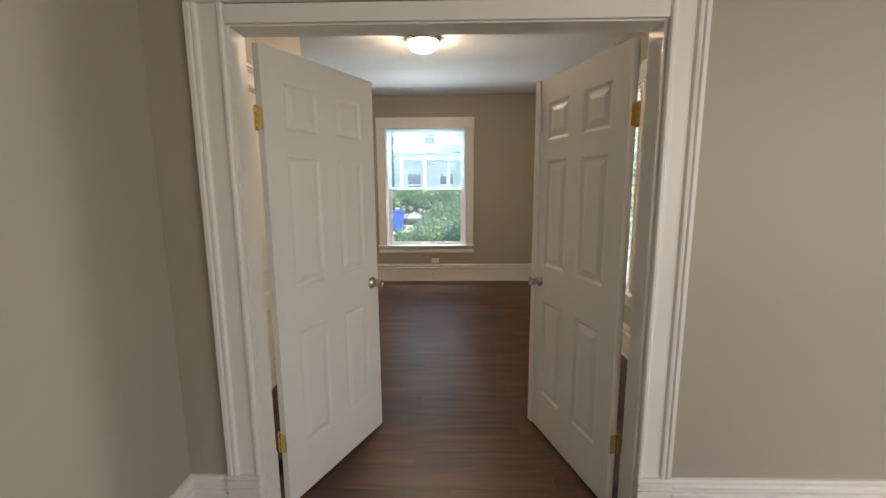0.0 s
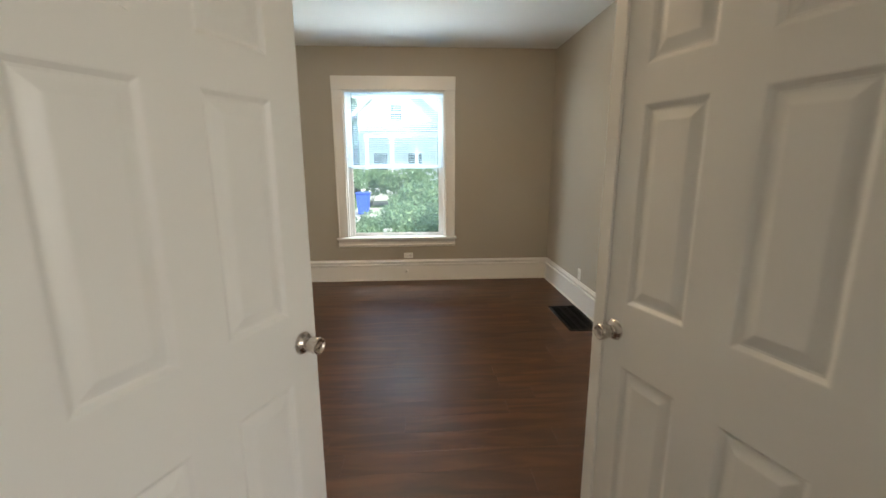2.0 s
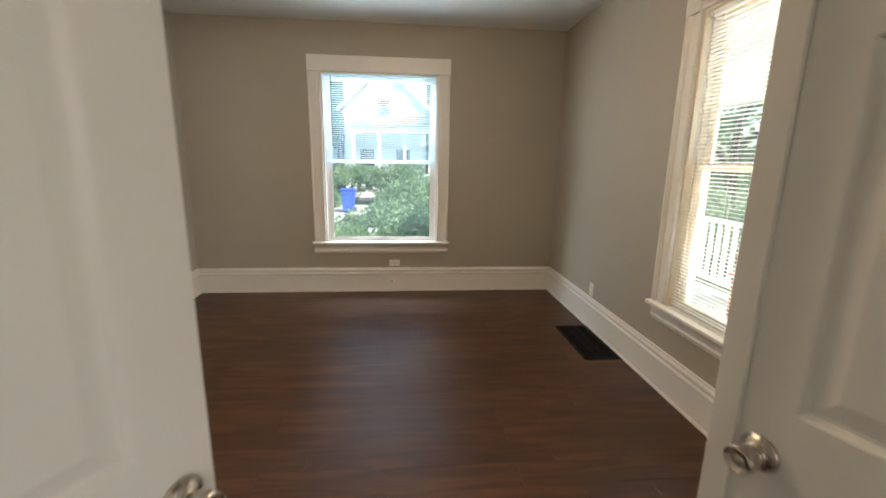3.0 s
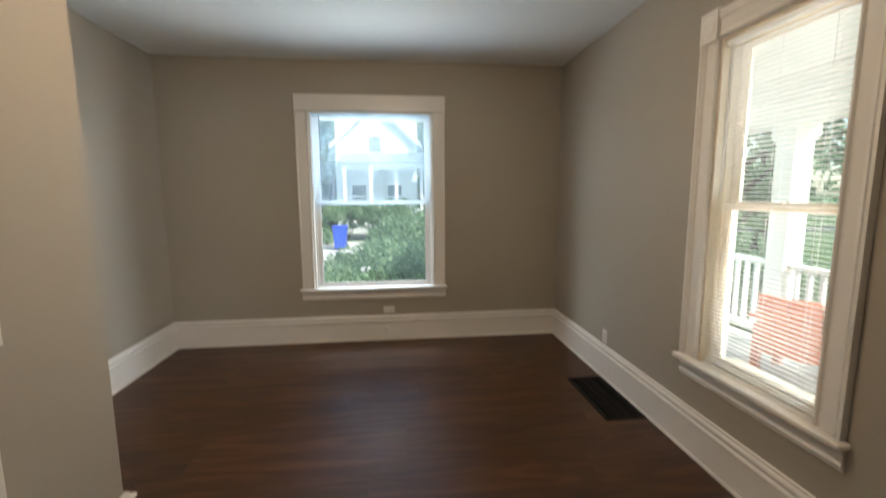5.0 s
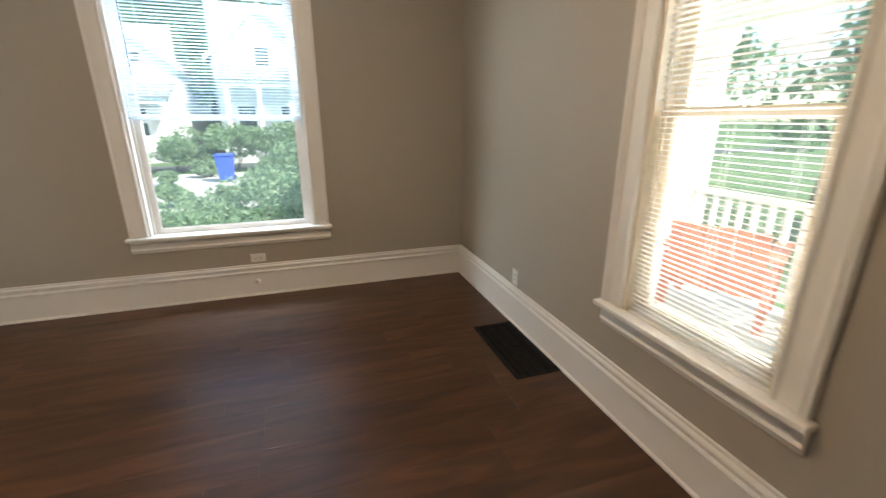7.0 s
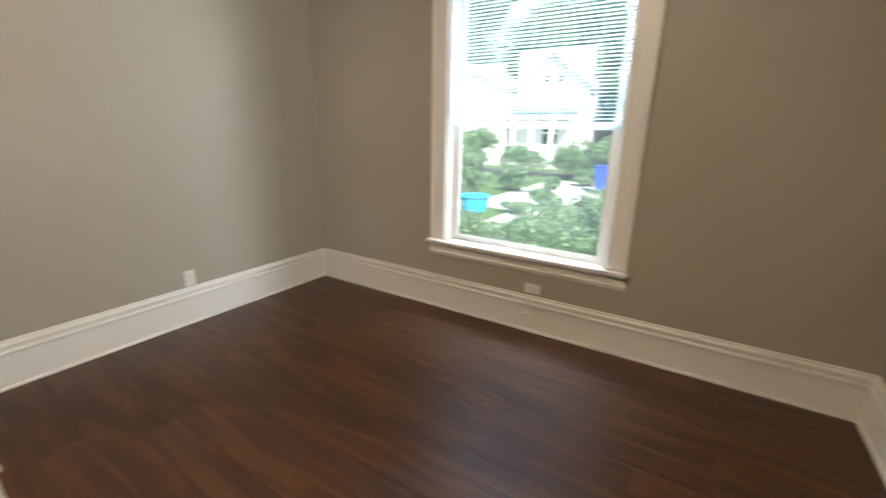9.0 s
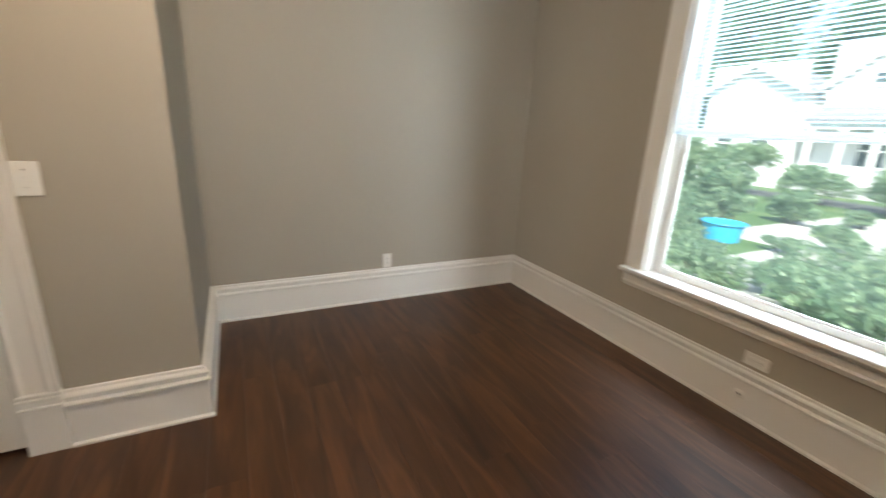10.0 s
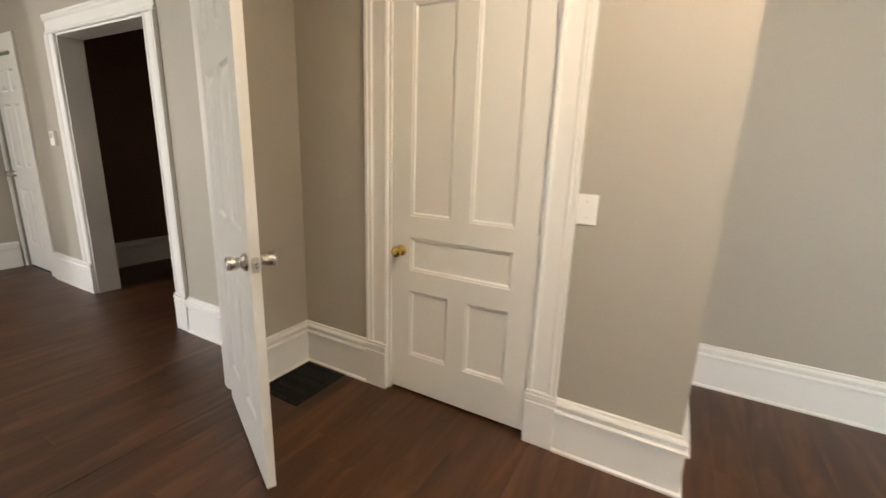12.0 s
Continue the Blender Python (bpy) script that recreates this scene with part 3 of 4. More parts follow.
def window(name, m, half, sill, head, meet, label, blocks, mat, stile):
    """A double-hung window in its own space: x along the wall, y outwards, the wall's face at y = 0."""
    w = thing(name, m, label, "window", kind="structure")
    out = (0, -1, 0)
    case = [(u * 0.86, d * 1.15) for u, d in CASE] if blocks else FLAT_CASE
    cw = case[-1][0]
    bottom, top_h = sill + 0.004, 0.155
    part("casing_side", prism(case, (-half, 0, bottom), (-half, 0, head), (-1, 0, 0), out), TRIM, w)
    part("casing_side", prism(case, (half, 0, bottom), (half, 0, head), (1, 0, 0), out), TRIM, w)
    if blocks:
        part("casing_head", prism(CASE, (-half - 0.0, 0, head + 0.001), (half + 0.0, 0, head + 0.001), (0, 0, 1), out), TRIM, w)
        for s in (-1, 1):
            x0, x1 = sorted((s * (half + 0.001), s * (half + cw + 0.006)))
            bm = cubes(((x0, -0.034, head - 0.006), (x1, 0, head + 0.150)), bevel=0.003)
            bm2 = lathe([(0, -0.008), (0.010, -0.007), (0.016, -0.003), (0.022, -0.006), (0.032, -0.006), (0.038, -0.002), (0.046, -0.006), (0.050, 0)], 26, "y")
            blk = part("corner_block", bm, TRIM, w, "square corner block with a turned rosette")
            part("rosette", moved(bm2, (x0 + x1) / 2, -0.034, head + 0.072), TRIM, blk)
    else:
        part("casing_head", cubes(((-half - cw - 0.004, -0.024, head + 0.001), (half + cw + 0.004, 0, head + top_h)), bevel=0.004), TRIM, w)
        part("head_bead", cubes(((-half - cw - 0.006, -0.030, head + 0.001), (half + cw + 0.006, -0.0245, head + 0.014)), bevel=0.002), TRIM, w)
    part("stool", cubes(((-half - cw - 0.020, -0.062, sill - 0.026), (half + cw + 0.020, 0.0, sill)), ((-half + 0.0165, 0.0, sill - 0.026), (half - 0.0165, 0.150, sill)), bevel=0.006), TRIM, w, "white window stool with rounded nosing")
    part("apron", prism([(0, 0), (0, 0.022), (-0.010, 0.026), (-0.026, 0.018), (-0.060, 0.016), (-0.072, 0.022), (-0.088, 0.014), (-0.098, 0.010), (-0.098, 0)],
                        (-half - cw - 0.006, 0, sill - 0.027), (half + cw + 0.006, 0, sill - 0.027), (0, 0, 1), out), TRIM, w)
    part("jamb_lining", cubes(((-half, 0.001, sill - 0.026), (-half + 0.016, 0.158, head)), ((half - 0.016, 0.001, sill - 0.026), (half, 0.158, head)),
                              ((-half + 0.016, 0.001, head - 0.016), (half - 0.016, 0.158, head))), mat, w)
    x = half - 0.016
    part("stop_bead", cubes(((-x, 0.050, sill), (-x + 0.016, 0.064, head - 0.016)), ((x - 0.016, 0.050, sill), (x, 0.064, head - 0.016)), bevel=0.002), mat, w)
    low = sash(w, "lower_sash", -x + 0.002, x - 0.002, sill + 0.002, meet + 0.018, 0.066, 0.098, stile, 0.034, 0.036, mat)
    sash(w, "upper_sash", -x + 0.002, x - 0.002, meet - 0.018, head - 0.018, 0.102, 0.134, stile, 0.036, 0.045, mat)
    lock = moved(lathe([(0, 0), (0.018, 0), (0.018, 0.008), (0.010, 0.012), (0, 0.013)], 18), 0.0, 0.082, meet + 0.018)
    cube(lock, (-0.006, 0.050, meet + 0.022), (0.006, 0.080, meet + 0.029), 0.001)
    part("sash_lock", lock, NICKEL, low, "small metal sash lock")
    part("outer_sill", cubes(((-half, 0.136, sill - 0.05), (half, 0.24, sill - 0.004)), bevel=0.004), mat, w)
    return w


NX, EY = (NW[0] + NW[1]) / 2, (EW[0] + EW[1]) / 2
north_space = Matrix.Translation((NX, NORTH, 0))
east_space = Matrix.Translation((EAST, EY, 0)) @ pose(0, 0, 0, 0, 0, -90)
window("window_1", north_space, (NW[1] - NW[0]) / 2, NW[2], NW[3], 1.415, "white double-hung window with wide flat casing and stool", False, VINYL, 0.050)
window("window_2", east_space, (EW[1] - EW[0]) / 2, EW[2], EW[3], 1.425, "white double-hung porch window with moulded casing and corner blocks", True, WARM_LIT_WHITE, 0.045)


def slat_mesh(length, width, mat, thick=0.0007, crown=0.0022):
    bm = bmesh.new()
    n = 4
    rows = []
    for x in (-length / 2, length / 2):
        top = [bm.verts.new((x, -width / 2 + width * i / n, crown * (1 - (2 * i / n - 1) ** 2))) for i in range(n + 1)]
        low = [bm.verts.new((v.co.x, v.co.y, v.co.z - thick)) for v in top]
        rows.append(top + low[::-1])
    k = len(rows[0])
    for i in range(k):
        bm.faces.new((rows[0][i], rows[0][(i + 1) % k], rows[1][(i + 1) % k], rows[1][i]))
    bmesh.ops.recalc_face_normals(bm, faces=bm.faces)
    return mesh_of("slat", bm, mat)


def blind(m, half, top, bottom, y, tilt, label, wand, SLAT):
    b = thing("window_blind", m, label, "blind")
    part("headrail", cubes(((-half, y - 0.016, top - 0.028), (half, y + 0.014, top)), bevel=0.002), SLAT, b)
    part("bottom_rail", cubes(((-half, y - 0.012, bottom), (half, y + 0.012, bottom + 0.014)), bevel=0.003), SLAT, b)
    me = slat_mesh(2 * half - 0.006, 0.0235, SLAT)
    z, pitch = bottom + 0.030, 0.0215
    while z < top - 0.035:
        s = new("slat", me)
        s.parent = b
        s.matrix_local = Matrix.Translation((random.uniform(-0.0015, 0.0015), y, z)) @ Matrix.Rotation(radians(tilt + random.uniform(-1.2, 1.2)), 4, "X") @ Matrix.Rotation(random.uniform(-0.0012, 0.0012), 4, "Y")
        z += pitch
    for x in (-half * 0.72, 0.0, half * 0.72):
        part("ladder_cord", cubes(((x - 0.0006, y - 0.0140, bottom + 0.014), (x + 0.0006, y - 0.0128, top - 0.028)), ((x - 0.0006, y + 0.0128, bottom + 0.014), (x + 0.0006, y + 0.0140, top - 0.028))), SLAT, b)
    if wand:
        rod = lathe([(0, 0), (0.0035, 0), (0.0035, -wand), (0.0045, -wand - 0.01), (0, -wand - 0.02)], 8)
        part("tilt_wand", moved(rod, -half * 0.86, y - 0.024, top - 0.02), HOUSE_GLASS if wand < 0.6 else SLAT, b, "thin tilt wand")
    return b


blind(north_space, (NW[1] - NW[0]) / 2 - 0.019, NW[3] - 0.018, 1.408, 0.030, -8.0, "white mini blind lowered halfway, slats open", 0.55, SLAT_SKY_TINT)
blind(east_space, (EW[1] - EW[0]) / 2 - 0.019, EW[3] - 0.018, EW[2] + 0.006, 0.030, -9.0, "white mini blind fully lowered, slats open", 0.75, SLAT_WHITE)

# ---- ceiling light ----
light = thing("ceiling_light", pose(-0.088, 4.06, CEILING), "lit flush ceiling light, frosted glass bowl in a bronze ring", "ceiling light")
RING = [(0, -0.001), (0.150, -0.001), (0.160, -0.006), (0.163, -0.020), (0.158, -0.036), (0.150, -0.040), (0.145, -0.034), (0.143, -0.020), (0, -0.018)]
part("ring", lathe([(r * 0.94, h) for r, h in RING], 48), BRONZE, light, "brushed bronze ring")
BULB = [(0.143, -0.034), (0.140, -0.052), (0.130, -0.072), (0.110, -0.092), (0.080, -0.107), (0.045, -0.115), (0.010, -0.117), (0, -0.117)]
part("glass_bowl", lathe([(r * 0.94, h) for r, h in BULB], 48), BOWL_GLASS, light, "glowing frosted glass bowl")


# ---- floor registers ----
def register(m, w, h, label):
    """A floor grille; w along x, h along y."""
    r = thing("floor_register", m, label, "floor register", "floor registers")
    f = 0.026
    part("grille_frame", cubes(((0, 0, 0.0005), (w, f, 0.007)), ((0, h - f, 0.0005), (w, h, 0.007)), ((0, f, 0.0005), (f, h - f, 0.007)), ((w - f, f, 0.0005), (w, h - f, 0.007)), bevel=0.002), IRON, r)
    # black sheet carries the open duct's darkness as colour
    part("duct_plate", cubes(((f - 0.001, f - 0.001, 0.0004), (w - f + 0.001, h - f + 0.001, 0.0012))), DARK, r, "black plate under the grille for the duct's darkness")
    n = int((h - 2 * f) / 0.019)
    bar = mesh_of("grille_bar", cubes(((f, -0.0035, 0.0014), (w - f, 0.0035, 0.0058))), IRON)
    for i in range(n):
        o = new("grille_bar", bar)
        o.parent, o.location = r, (0, f + (i + 0.5) * (h - 2 * f) / n, 0)
    k = max(3, int((w - 2 * f) / 0.09))
    cross = mesh_of("cross_bar", cubes(((-0.004, f, 0.0013), (0.004, h - f, 0.0066))), IRON)
    for i in range(1, k):
        o = new("cross_bar", cross)
        o.parent, o.location = r, (f + i * (w - 2 * f) / k, 0, 0)
    part("damper_lever", cubes(((w * 0.5 - 0.03, h * 0.5 - 0.006, 0.006), (w * 0.5 + 0.03, h * 0.5 + 0.006, 0.011)), bevel=0.002), IRON, r)
    return r


register(pose(1.366, 4.680, 0), 0.288, 0.652, "black cast-iron floor register set beside the baseboard")
register(pose(-1.104, 1.902, 0), 0.372, 0.300, "black cast-iron floor register in the corner by the closet")


# ---- plates on the walls ----
def outlet(m, label, wide=False):
    """A duplex outlet on the wall face y = 0, out towards -y."""
    o = thing("wall_outlet", m, label, "outlet", "wall outlets")
    w, h = (0.057, 0.035) if wide else (0.035, 0.057)
    part("cover_plate", cubes(((-w, -0.006, -h), (w, 0, h)), bevel=0.0025), PLATE, o)
    for s in (-1, 1):
        cx, cz = (s * 0.0195, 0) if wide else (0, s * 0.0195)
        f = part("receptacle", cubes(((cx - 0.0145, -0.0078, cz - 0.0140), (cx + 0.0145, -0.0055, cz + 0.0140)), bevel=0.001), PLATE, o)
        # dark blocks in place of the shade inside the slots
        part("slot", cubes(((cx - 0.0065, -0.0083, cz - 0.004), (cx - 0.0045, -0.0077, cz + 0.005)), ((cx + 0.0045, -0.0083, cz - 0.004), (cx + 0.0065, -0.0077, cz + 0.005)),
                           ((cx - 0.002, -0.0083, cz - 0.010), (cx + 0.002, -0.0077, cz - 0.007))), DARK, f)
    part("screw", moved(lathe([(0, -0.0072), (0.003, -0.0070), (0.0034, -0.006), (0, -0.006)], 10, "y"), 0, 0, 0), LATCH, o)
    return o


outlet(Matrix.Translation((-0.092, NORTH, 0.318)), "white duplex outlet set sideways above the baseboard", True)
outlet(Matrix.Translation((EAST, 5.358, 0.334)) @ pose(0, 0, 0, 0, 0, -90), "white duplex outlet above the baseboard")
outlet(Matrix.Translation((WEST, 5.205, 0.328)) @ pose(0, 0, 0, 0, 0, 90), "white duplex outlet above the baseboard")
jack = thing("phone_jack", Matrix.Translation((-0.118, NORTH - 0.026, 0.120)), "small round cable jack set in the baseboard", "jack")
part("jack_plate", lathe([(0, -0.004), (0.020, -0.004), (0.024, 0)], 20, "y"), PLATE, jack)
# near-black disc painted in for the shaded hole
part("jack_hole", lathe([(0, -0.0052), (0.006, -0.005), (0.006, -0.0038)], 12, "y"), DARK, jack)

switch = thing("light_switch", face_east(JUT_X) @ Matrix.Translation((3.484, 0, 1.130)), "white single toggle switch with a large plate", "light switch")
part("cover_plate", cubes(((-0.044, -0.006, -0.062), (0.044, 0, 0.062)), bevel=0.003), PLATE, switch)
part("toggle_bezel", cubes(((-0.006, -0.0075, -0.013), (0.006, -0.0055, 0.013)), bevel=0.0008), PLATE, switch)
part("toggle", cubes(((-0.0045, -0.017, 0.001), (0.0045, -0.0070, 0.010)), bevel=0.0015), PLATE, switch)
for z in (-0.034, 0.030):
    part("screw", cubes(((-0.003, -0.0068, z), (0.003, -0.0058, z + 0.004))), LATCH, switch)

thermo = thing("thermostat", face_east(FRONT_WEST) @ Matrix.Translation((-0.88, 0, 1.325)), "small white wall thermostat beside the hall opening", "thermostat")
part("housing", cubes(((-0.045, -0.028, -0.060), (0.045, 0, 0.060)), bevel=0.004), PLATE, thermo)
part("display", cubes(((-0.030, -0.0292, 0.000), (0.030, -0.0275, 0.040)), bevel=0.001), LATCH, thermo, "grey display")

# ---- outside: ground, street, houses ----
GROUND = -0.85
single("ground", cubes(((-400, -400, GROUND - 0.5), (400, 400, GROUND))), GRASS, "green lawn with bare patches", "lawn", "structure")
single("driveway", cubes(((-5.4, 15.0, GROUND), (-0.9, 23.3, GROUND + 0.012)), ((-3.8, 9.5, GROUND), (-1.9, 15.0, GROUND + 0.012)), bevel=0.004), CONCRETE, "pale sunlit concrete drive and walk", "pavement", "structure")
single("road", cubes(((-300, 24.9, GROUND), (300, 27.4, GROUND + 0.010))), ASPHALT, "grey asphalt street", "road", "structure")
single("foundation", cubes(((WEST - T, FRONT_SOUTH - 0.12, GROUND - 0.1), (EAST + T, NORTH + T, -0.201)), bevel=0.01), CONCRETE, "concrete foundation under the house", "foundation", "structure")


def board_siding(bm, x0, x1, y, z0, z1, apex=None, pitch=0.16):
    """Lapped boards on a front wall; apex (x, z) narrows them into a gable."""
    z = z0
    while z < z1 - 0.01:
        zt = min(z + pitch, z1)
        a0, a1, b0, b1 = x0, x1, x0, x1
        if apex:
            f0, f1 = (z - z0) / (z1 - z0), (zt - z0) / (z1 - z0)
            a0, a1 = x0 + (apex - x0) * f0, x1 + (apex - x1) * f0
            b0, b1 = x0 + (apex - x0) * f1, x1 + (apex - x1) * f1
        v = [bm.verts.new(p) for p in ((a0, y - 0.025, z), (a1, y - 0.025, z), (b1, y, zt), (b0, y, zt))]
        bm.faces.new(v)
        w = [bm.verts.new(p) for p in ((a0, y, z), (a1, y, z), (a1, y - 0.025, z), (a0, y - 0.025, z))]
        bm.faces.new(w)
        z = zt


def slope(a, b, c, d, thick):
    """A roof plane from four corners, thickened downwards."""
    bm = bmesh.new()
    top = [bm.verts.new(p) for p in (a, b, c, d)]
    low = [bm.verts.new((p[0], p[1], p[2] - thick)) for p in (a, b, c, d)]
    bm.faces.new(top), bm.faces.new(low[::-1])
    for i in range(4):
        bm.faces.new((top[i], low[i], low[(i + 1) % 4], top[(i + 1) % 4]))
    bmesh.ops.recalc_face_normals(bm, faces=bm.faces)
    return bm


def house(cx, y, half, eave, ridge, depth, label, porch, windows):
    h = thing("house", Matrix.Translation((cx, y, GROUND)), label, "house", "houses across the street")
    e, r = eave - GROUND, ridge - GROUND
    bm = cubes(((-half, 0, 0), (half, depth, e)))
    board_siding(bm, -half, half, 0, 0.5, e)
    board_siding(bm, -half, half, 0, e, r, 0.0)
    back = [bm.verts.new(p) for p in ((-half, 0.002, e), (half, 0.002, e), (0, 0.002, r))]
    bm.faces.new(back)
    part("wall", bm, SIDING, h)
    k = 0.35
    drop = (r - e) / half * k
    part("roof", slope((-half - k, -0.4, e - drop), (0, -0.4, r + 0.05), (0, depth, r + 0.05), (-half - k, depth, e - drop), 0.14), SHINGLE, h)
    part("roof", slope((0, -0.4, r + 0.05), (half + k, -0.4, e - drop), (half + k, depth, e - drop), (0, depth, r + 0.05), 0.14), SHINGLE, h)
    for s in (-1, 1):
        part("rake_board", slope((s * (half + k), -0.44, e - drop + 0.02), (0, -0.44, r + 0.07), (0, -0.401, r + 0.07), (s * (half + k), -0.401, e - drop + 0.02), 0.24), PORCH_WHITE, h)
    for x, z, w, t in windows:
        z -= GROUND
        f = part("window", cubes(((x - w / 2 - 0.1, -0.07, z - 0.12), (x - w / 2, -0.02, z + t + 0.12)), ((x + w / 2, -0.07, z - 0.12), (x + w / 2 + 0.1, -0.02, z + t + 0.12)),
                                 ((x - w / 2, -0.07, z - 0.12), (x + w / 2, -0.02, z)), ((x - w / 2, -0.07, z + t), (x + w / 2, -0.02, z + t + 0.12)),
                                 ((x - w / 2, -0.06, z + t * 0.48), (x + w / 2, -0.03, z + t * 0.54))), PORCH_WHITE, h)
        part("pane", cubes(((x - w / 2, -0.045, z), (x + w / 2, -0.035, z + t))), HOUSE_GLASS, f)
    if porch:
        p0, p1, z, out = porch
        z -= GROUND
        part("porch_roof", slope((p0 - 0.2, -out - 0.2, z), (p1 + 0.2, -out - 0.2, z), (p1 + 0.2, -0.03, z + 0.75), (p0 - 0.2, -0.03, z + 0.75), 0.12), SHINGLE, h)
        part("porch_beam", cubes(((p0, -out, z - 0.42), (p1, -out + 0.2, z - 0.06)), bevel=0.01), PORCH_WHITE, h)
        part("porch_deck", cubes(((p0, -out, 0), (p1, -0.03, 0.55)), bevel=0.01), PORCH_FLOOR, h)
        n = 4
        for i in range(n):
            x = p0 + 0.15 + (p1 - p0 - 0.3) * i / (n - 1)
            part("porch_column", cubes(((x - 0.13, -out + 0.0, 0.55), (x + 0.13, -out + 0.24, 0.75)), ((x - 0.09, -out + 0.03, 0.75), (x + 0.09, -out + 0.21, z - 0.55)), ((x - 0.13, -out, z - 0.55), (x + 0.13, -out + 0.24, z - 0.42)), bevel=0.01), PORCH_WHITE, h)
        bal = mesh_of("porch_baluster", cubes(((-0.02, -0.02, 0.65), (0.02, 0.02, 1.35))), PORCH_WHITE)
        part("porch_rail", cubes(((p0, -out + 0.07, 1.35), (p1, -out + 0.17, 1.43)), ((p0, -out + 0.08, 0.60), (p1, -out + 0.16, 0.66))), PORCH_WHITE, h)
        for i in range(int((p1 - p0) / 0.16)):
            o = new("porch_baluster", bal)
            o.parent, o.location = h, (p0 + 0.08 + i * 0.16, -out + 0.12, 0)
    return h


house(-1.25, 30.0, 2.6, 4.9, 7.3, 9.0, "white two-storey house with a gable and front porch", (-2.0, 2.9, 3.45, 2.2),
      [(-0.1, 4.2, 0.75, 1.0), (-1.2, 0.6, 0.9, 1.5), (1.1, 0.6, 0.9, 1.5)])
house(-8.2, 31.0, 2.35, 4.35, 6.2, 9.0, "white gabled house with paired attic windows", (-2.0, 2.0, 2.6, 1.8),
      [(-0.45, 4.25, 0.55, 0.6), (0.45, 4.25, 0.55, 0.6), (0.0, 0.5, 1.0, 1.5)])
house(-13.2, 29.5, 2.3, 4.2, 5.4, 9.0, "low white house with a plain front", None, [(-0.9, 0.6, 0.9, 1.4), (0.9, 0.6, 0.9, 1.4)])
house(5.6, 31.5, 2.4, 4.6, 6.6, 9.0, "white house partly behind trees", None, [(0.0, 3.4, 0.8, 1.2)])


# ---- trees and shrubs ----
def leaf_cloud(rng, blobs, count, size):
    """Many small bent leaf clumps scattered through uneven lobes."""
    verts, faces = [], []
    for _ in range(count):
        c, r = blobs[rng.integers(len(blobs))]
        d = rng.normal(size=3)
        d /= np.linalg.norm(d)
        p = np.array(c) + d * np.array(r) * rng.uniform(0.45, 1.08) ** 0.6
        a = rng.normal(size=3)
        a /= np.linalg.norm(a)
        b = np.cross(a, rng.normal(size=3))
        b /= np.linalg.norm(b)
        s = size * rng.uniform(0.6, 1.5)
        k = len(verts)
        n = np.cross(a, b) * s * 0.25
        verts += [p - a * s, p + b * s * 0.5 - n, p + a * s, p - b * s * 0.5 - n]
        faces += [(k, k + 1, k + 2), (k, k + 2, k + 3)]
    return verts, faces


def foliage(name, rng, blobs, count, size, mat, parent):
    verts, faces = leaf_cloud(rng, blobs, count, size)
    me = bpy.data.meshes.new(name)
    me.from_pydata([tuple(v) for v in verts], [], faces)
    me.materials.append(mat)
    o = new(name, me)
    o.parent = parent
    return o


def limb(bm, a, b, r0, r1, n=8):
    a, b = Vector(a), Vector(b)
    q = (b - a).to_track_quat("Z", "Y")
    rings = [[bm.verts.new(p + q @ Vector((r * math.cos(2 * math.pi * i / n), r * math.sin(2 * math.pi * i / n), 0))) for i in range(n)] for p, r in ((a, r0), (b, r1))]
    for i in range(n):
        bm.faces.new((rings[0][i], rings[0][(i + 1) % n], rings[1][(i + 1) % n], rings[1][i]))
    bm.faces.new(rings[1])


def tree(x, y, height, spread, seed, label, low=0.35, count=2600, size=0.17):
    rng = np.random.default_rng(seed)
    t = thing("tree", Matrix.Translation((x, y, GROUND)), label, "tree", "street trees")
    bm = bmesh.new()
    r = height * 0.022
    limb(bm, (0, 0, -0.1), (0.1, 0, height * low), r * 1.4, r)
    limb(bm, (0.1, 0, height * low), (0.0, 0.1, height * 0.85), r, r * 0.3)
    blobs = []
    for i in range(9):
        a = i * 2.4 + rng.uniform(-0.4, 0.4)
        z0 = height * rng.uniform(low * 0.8, 0.65)
        reach = spread * rng.uniform(0.5, 0.95)
        end = (reach * math.cos(a), reach * math.sin(a), z0 + height * rng.uniform(0.08, 0.25))
        limb(bm, (0.08, 0, z0), end, r * 0.5, r * 0.12)
        blobs.append((end, (spread * 0.42, spread * 0.42, height * 0.13)))
    blobs.append(((0, 0, height * 0.88), (spread * 0.5, spread * 0.5, height * 0.14)))
    part("trunk", bm, BARK, t)
    foliage("crown", rng, blobs, count, size, LEAF, t)
    return t


def shrub(x, y, radius, height, seed, label, count=1500, size=0.06, z=GROUND):
    rng = np.random.default_rng(seed)
    s = thing("shrub", Matrix.Translation((x, y, z)), label, "shrub", "shrubs by the window")
    bm = bmesh.new()
    blobs = []
    for i in range(9):
        a, k = rng.uniform(0, 6.28), rng.uniform(0.2, 0.8)
        top = (radius * k * math.cos(a), radius * k * math.sin(a), height * rng.uniform(0.35, 0.88))
        limb(bm, (0.1 * math.cos(a), 0.1 * math.sin(a), -0.05), top, 0.018, 0.006, 6)
        blobs.append((top, (radius * 0.45, radius * 0.45, height * 0.22)))
    part("stems", bm, BARK, s)
    foliage("leaves", rng, blobs, count, size, SHRUB, s)
    return s


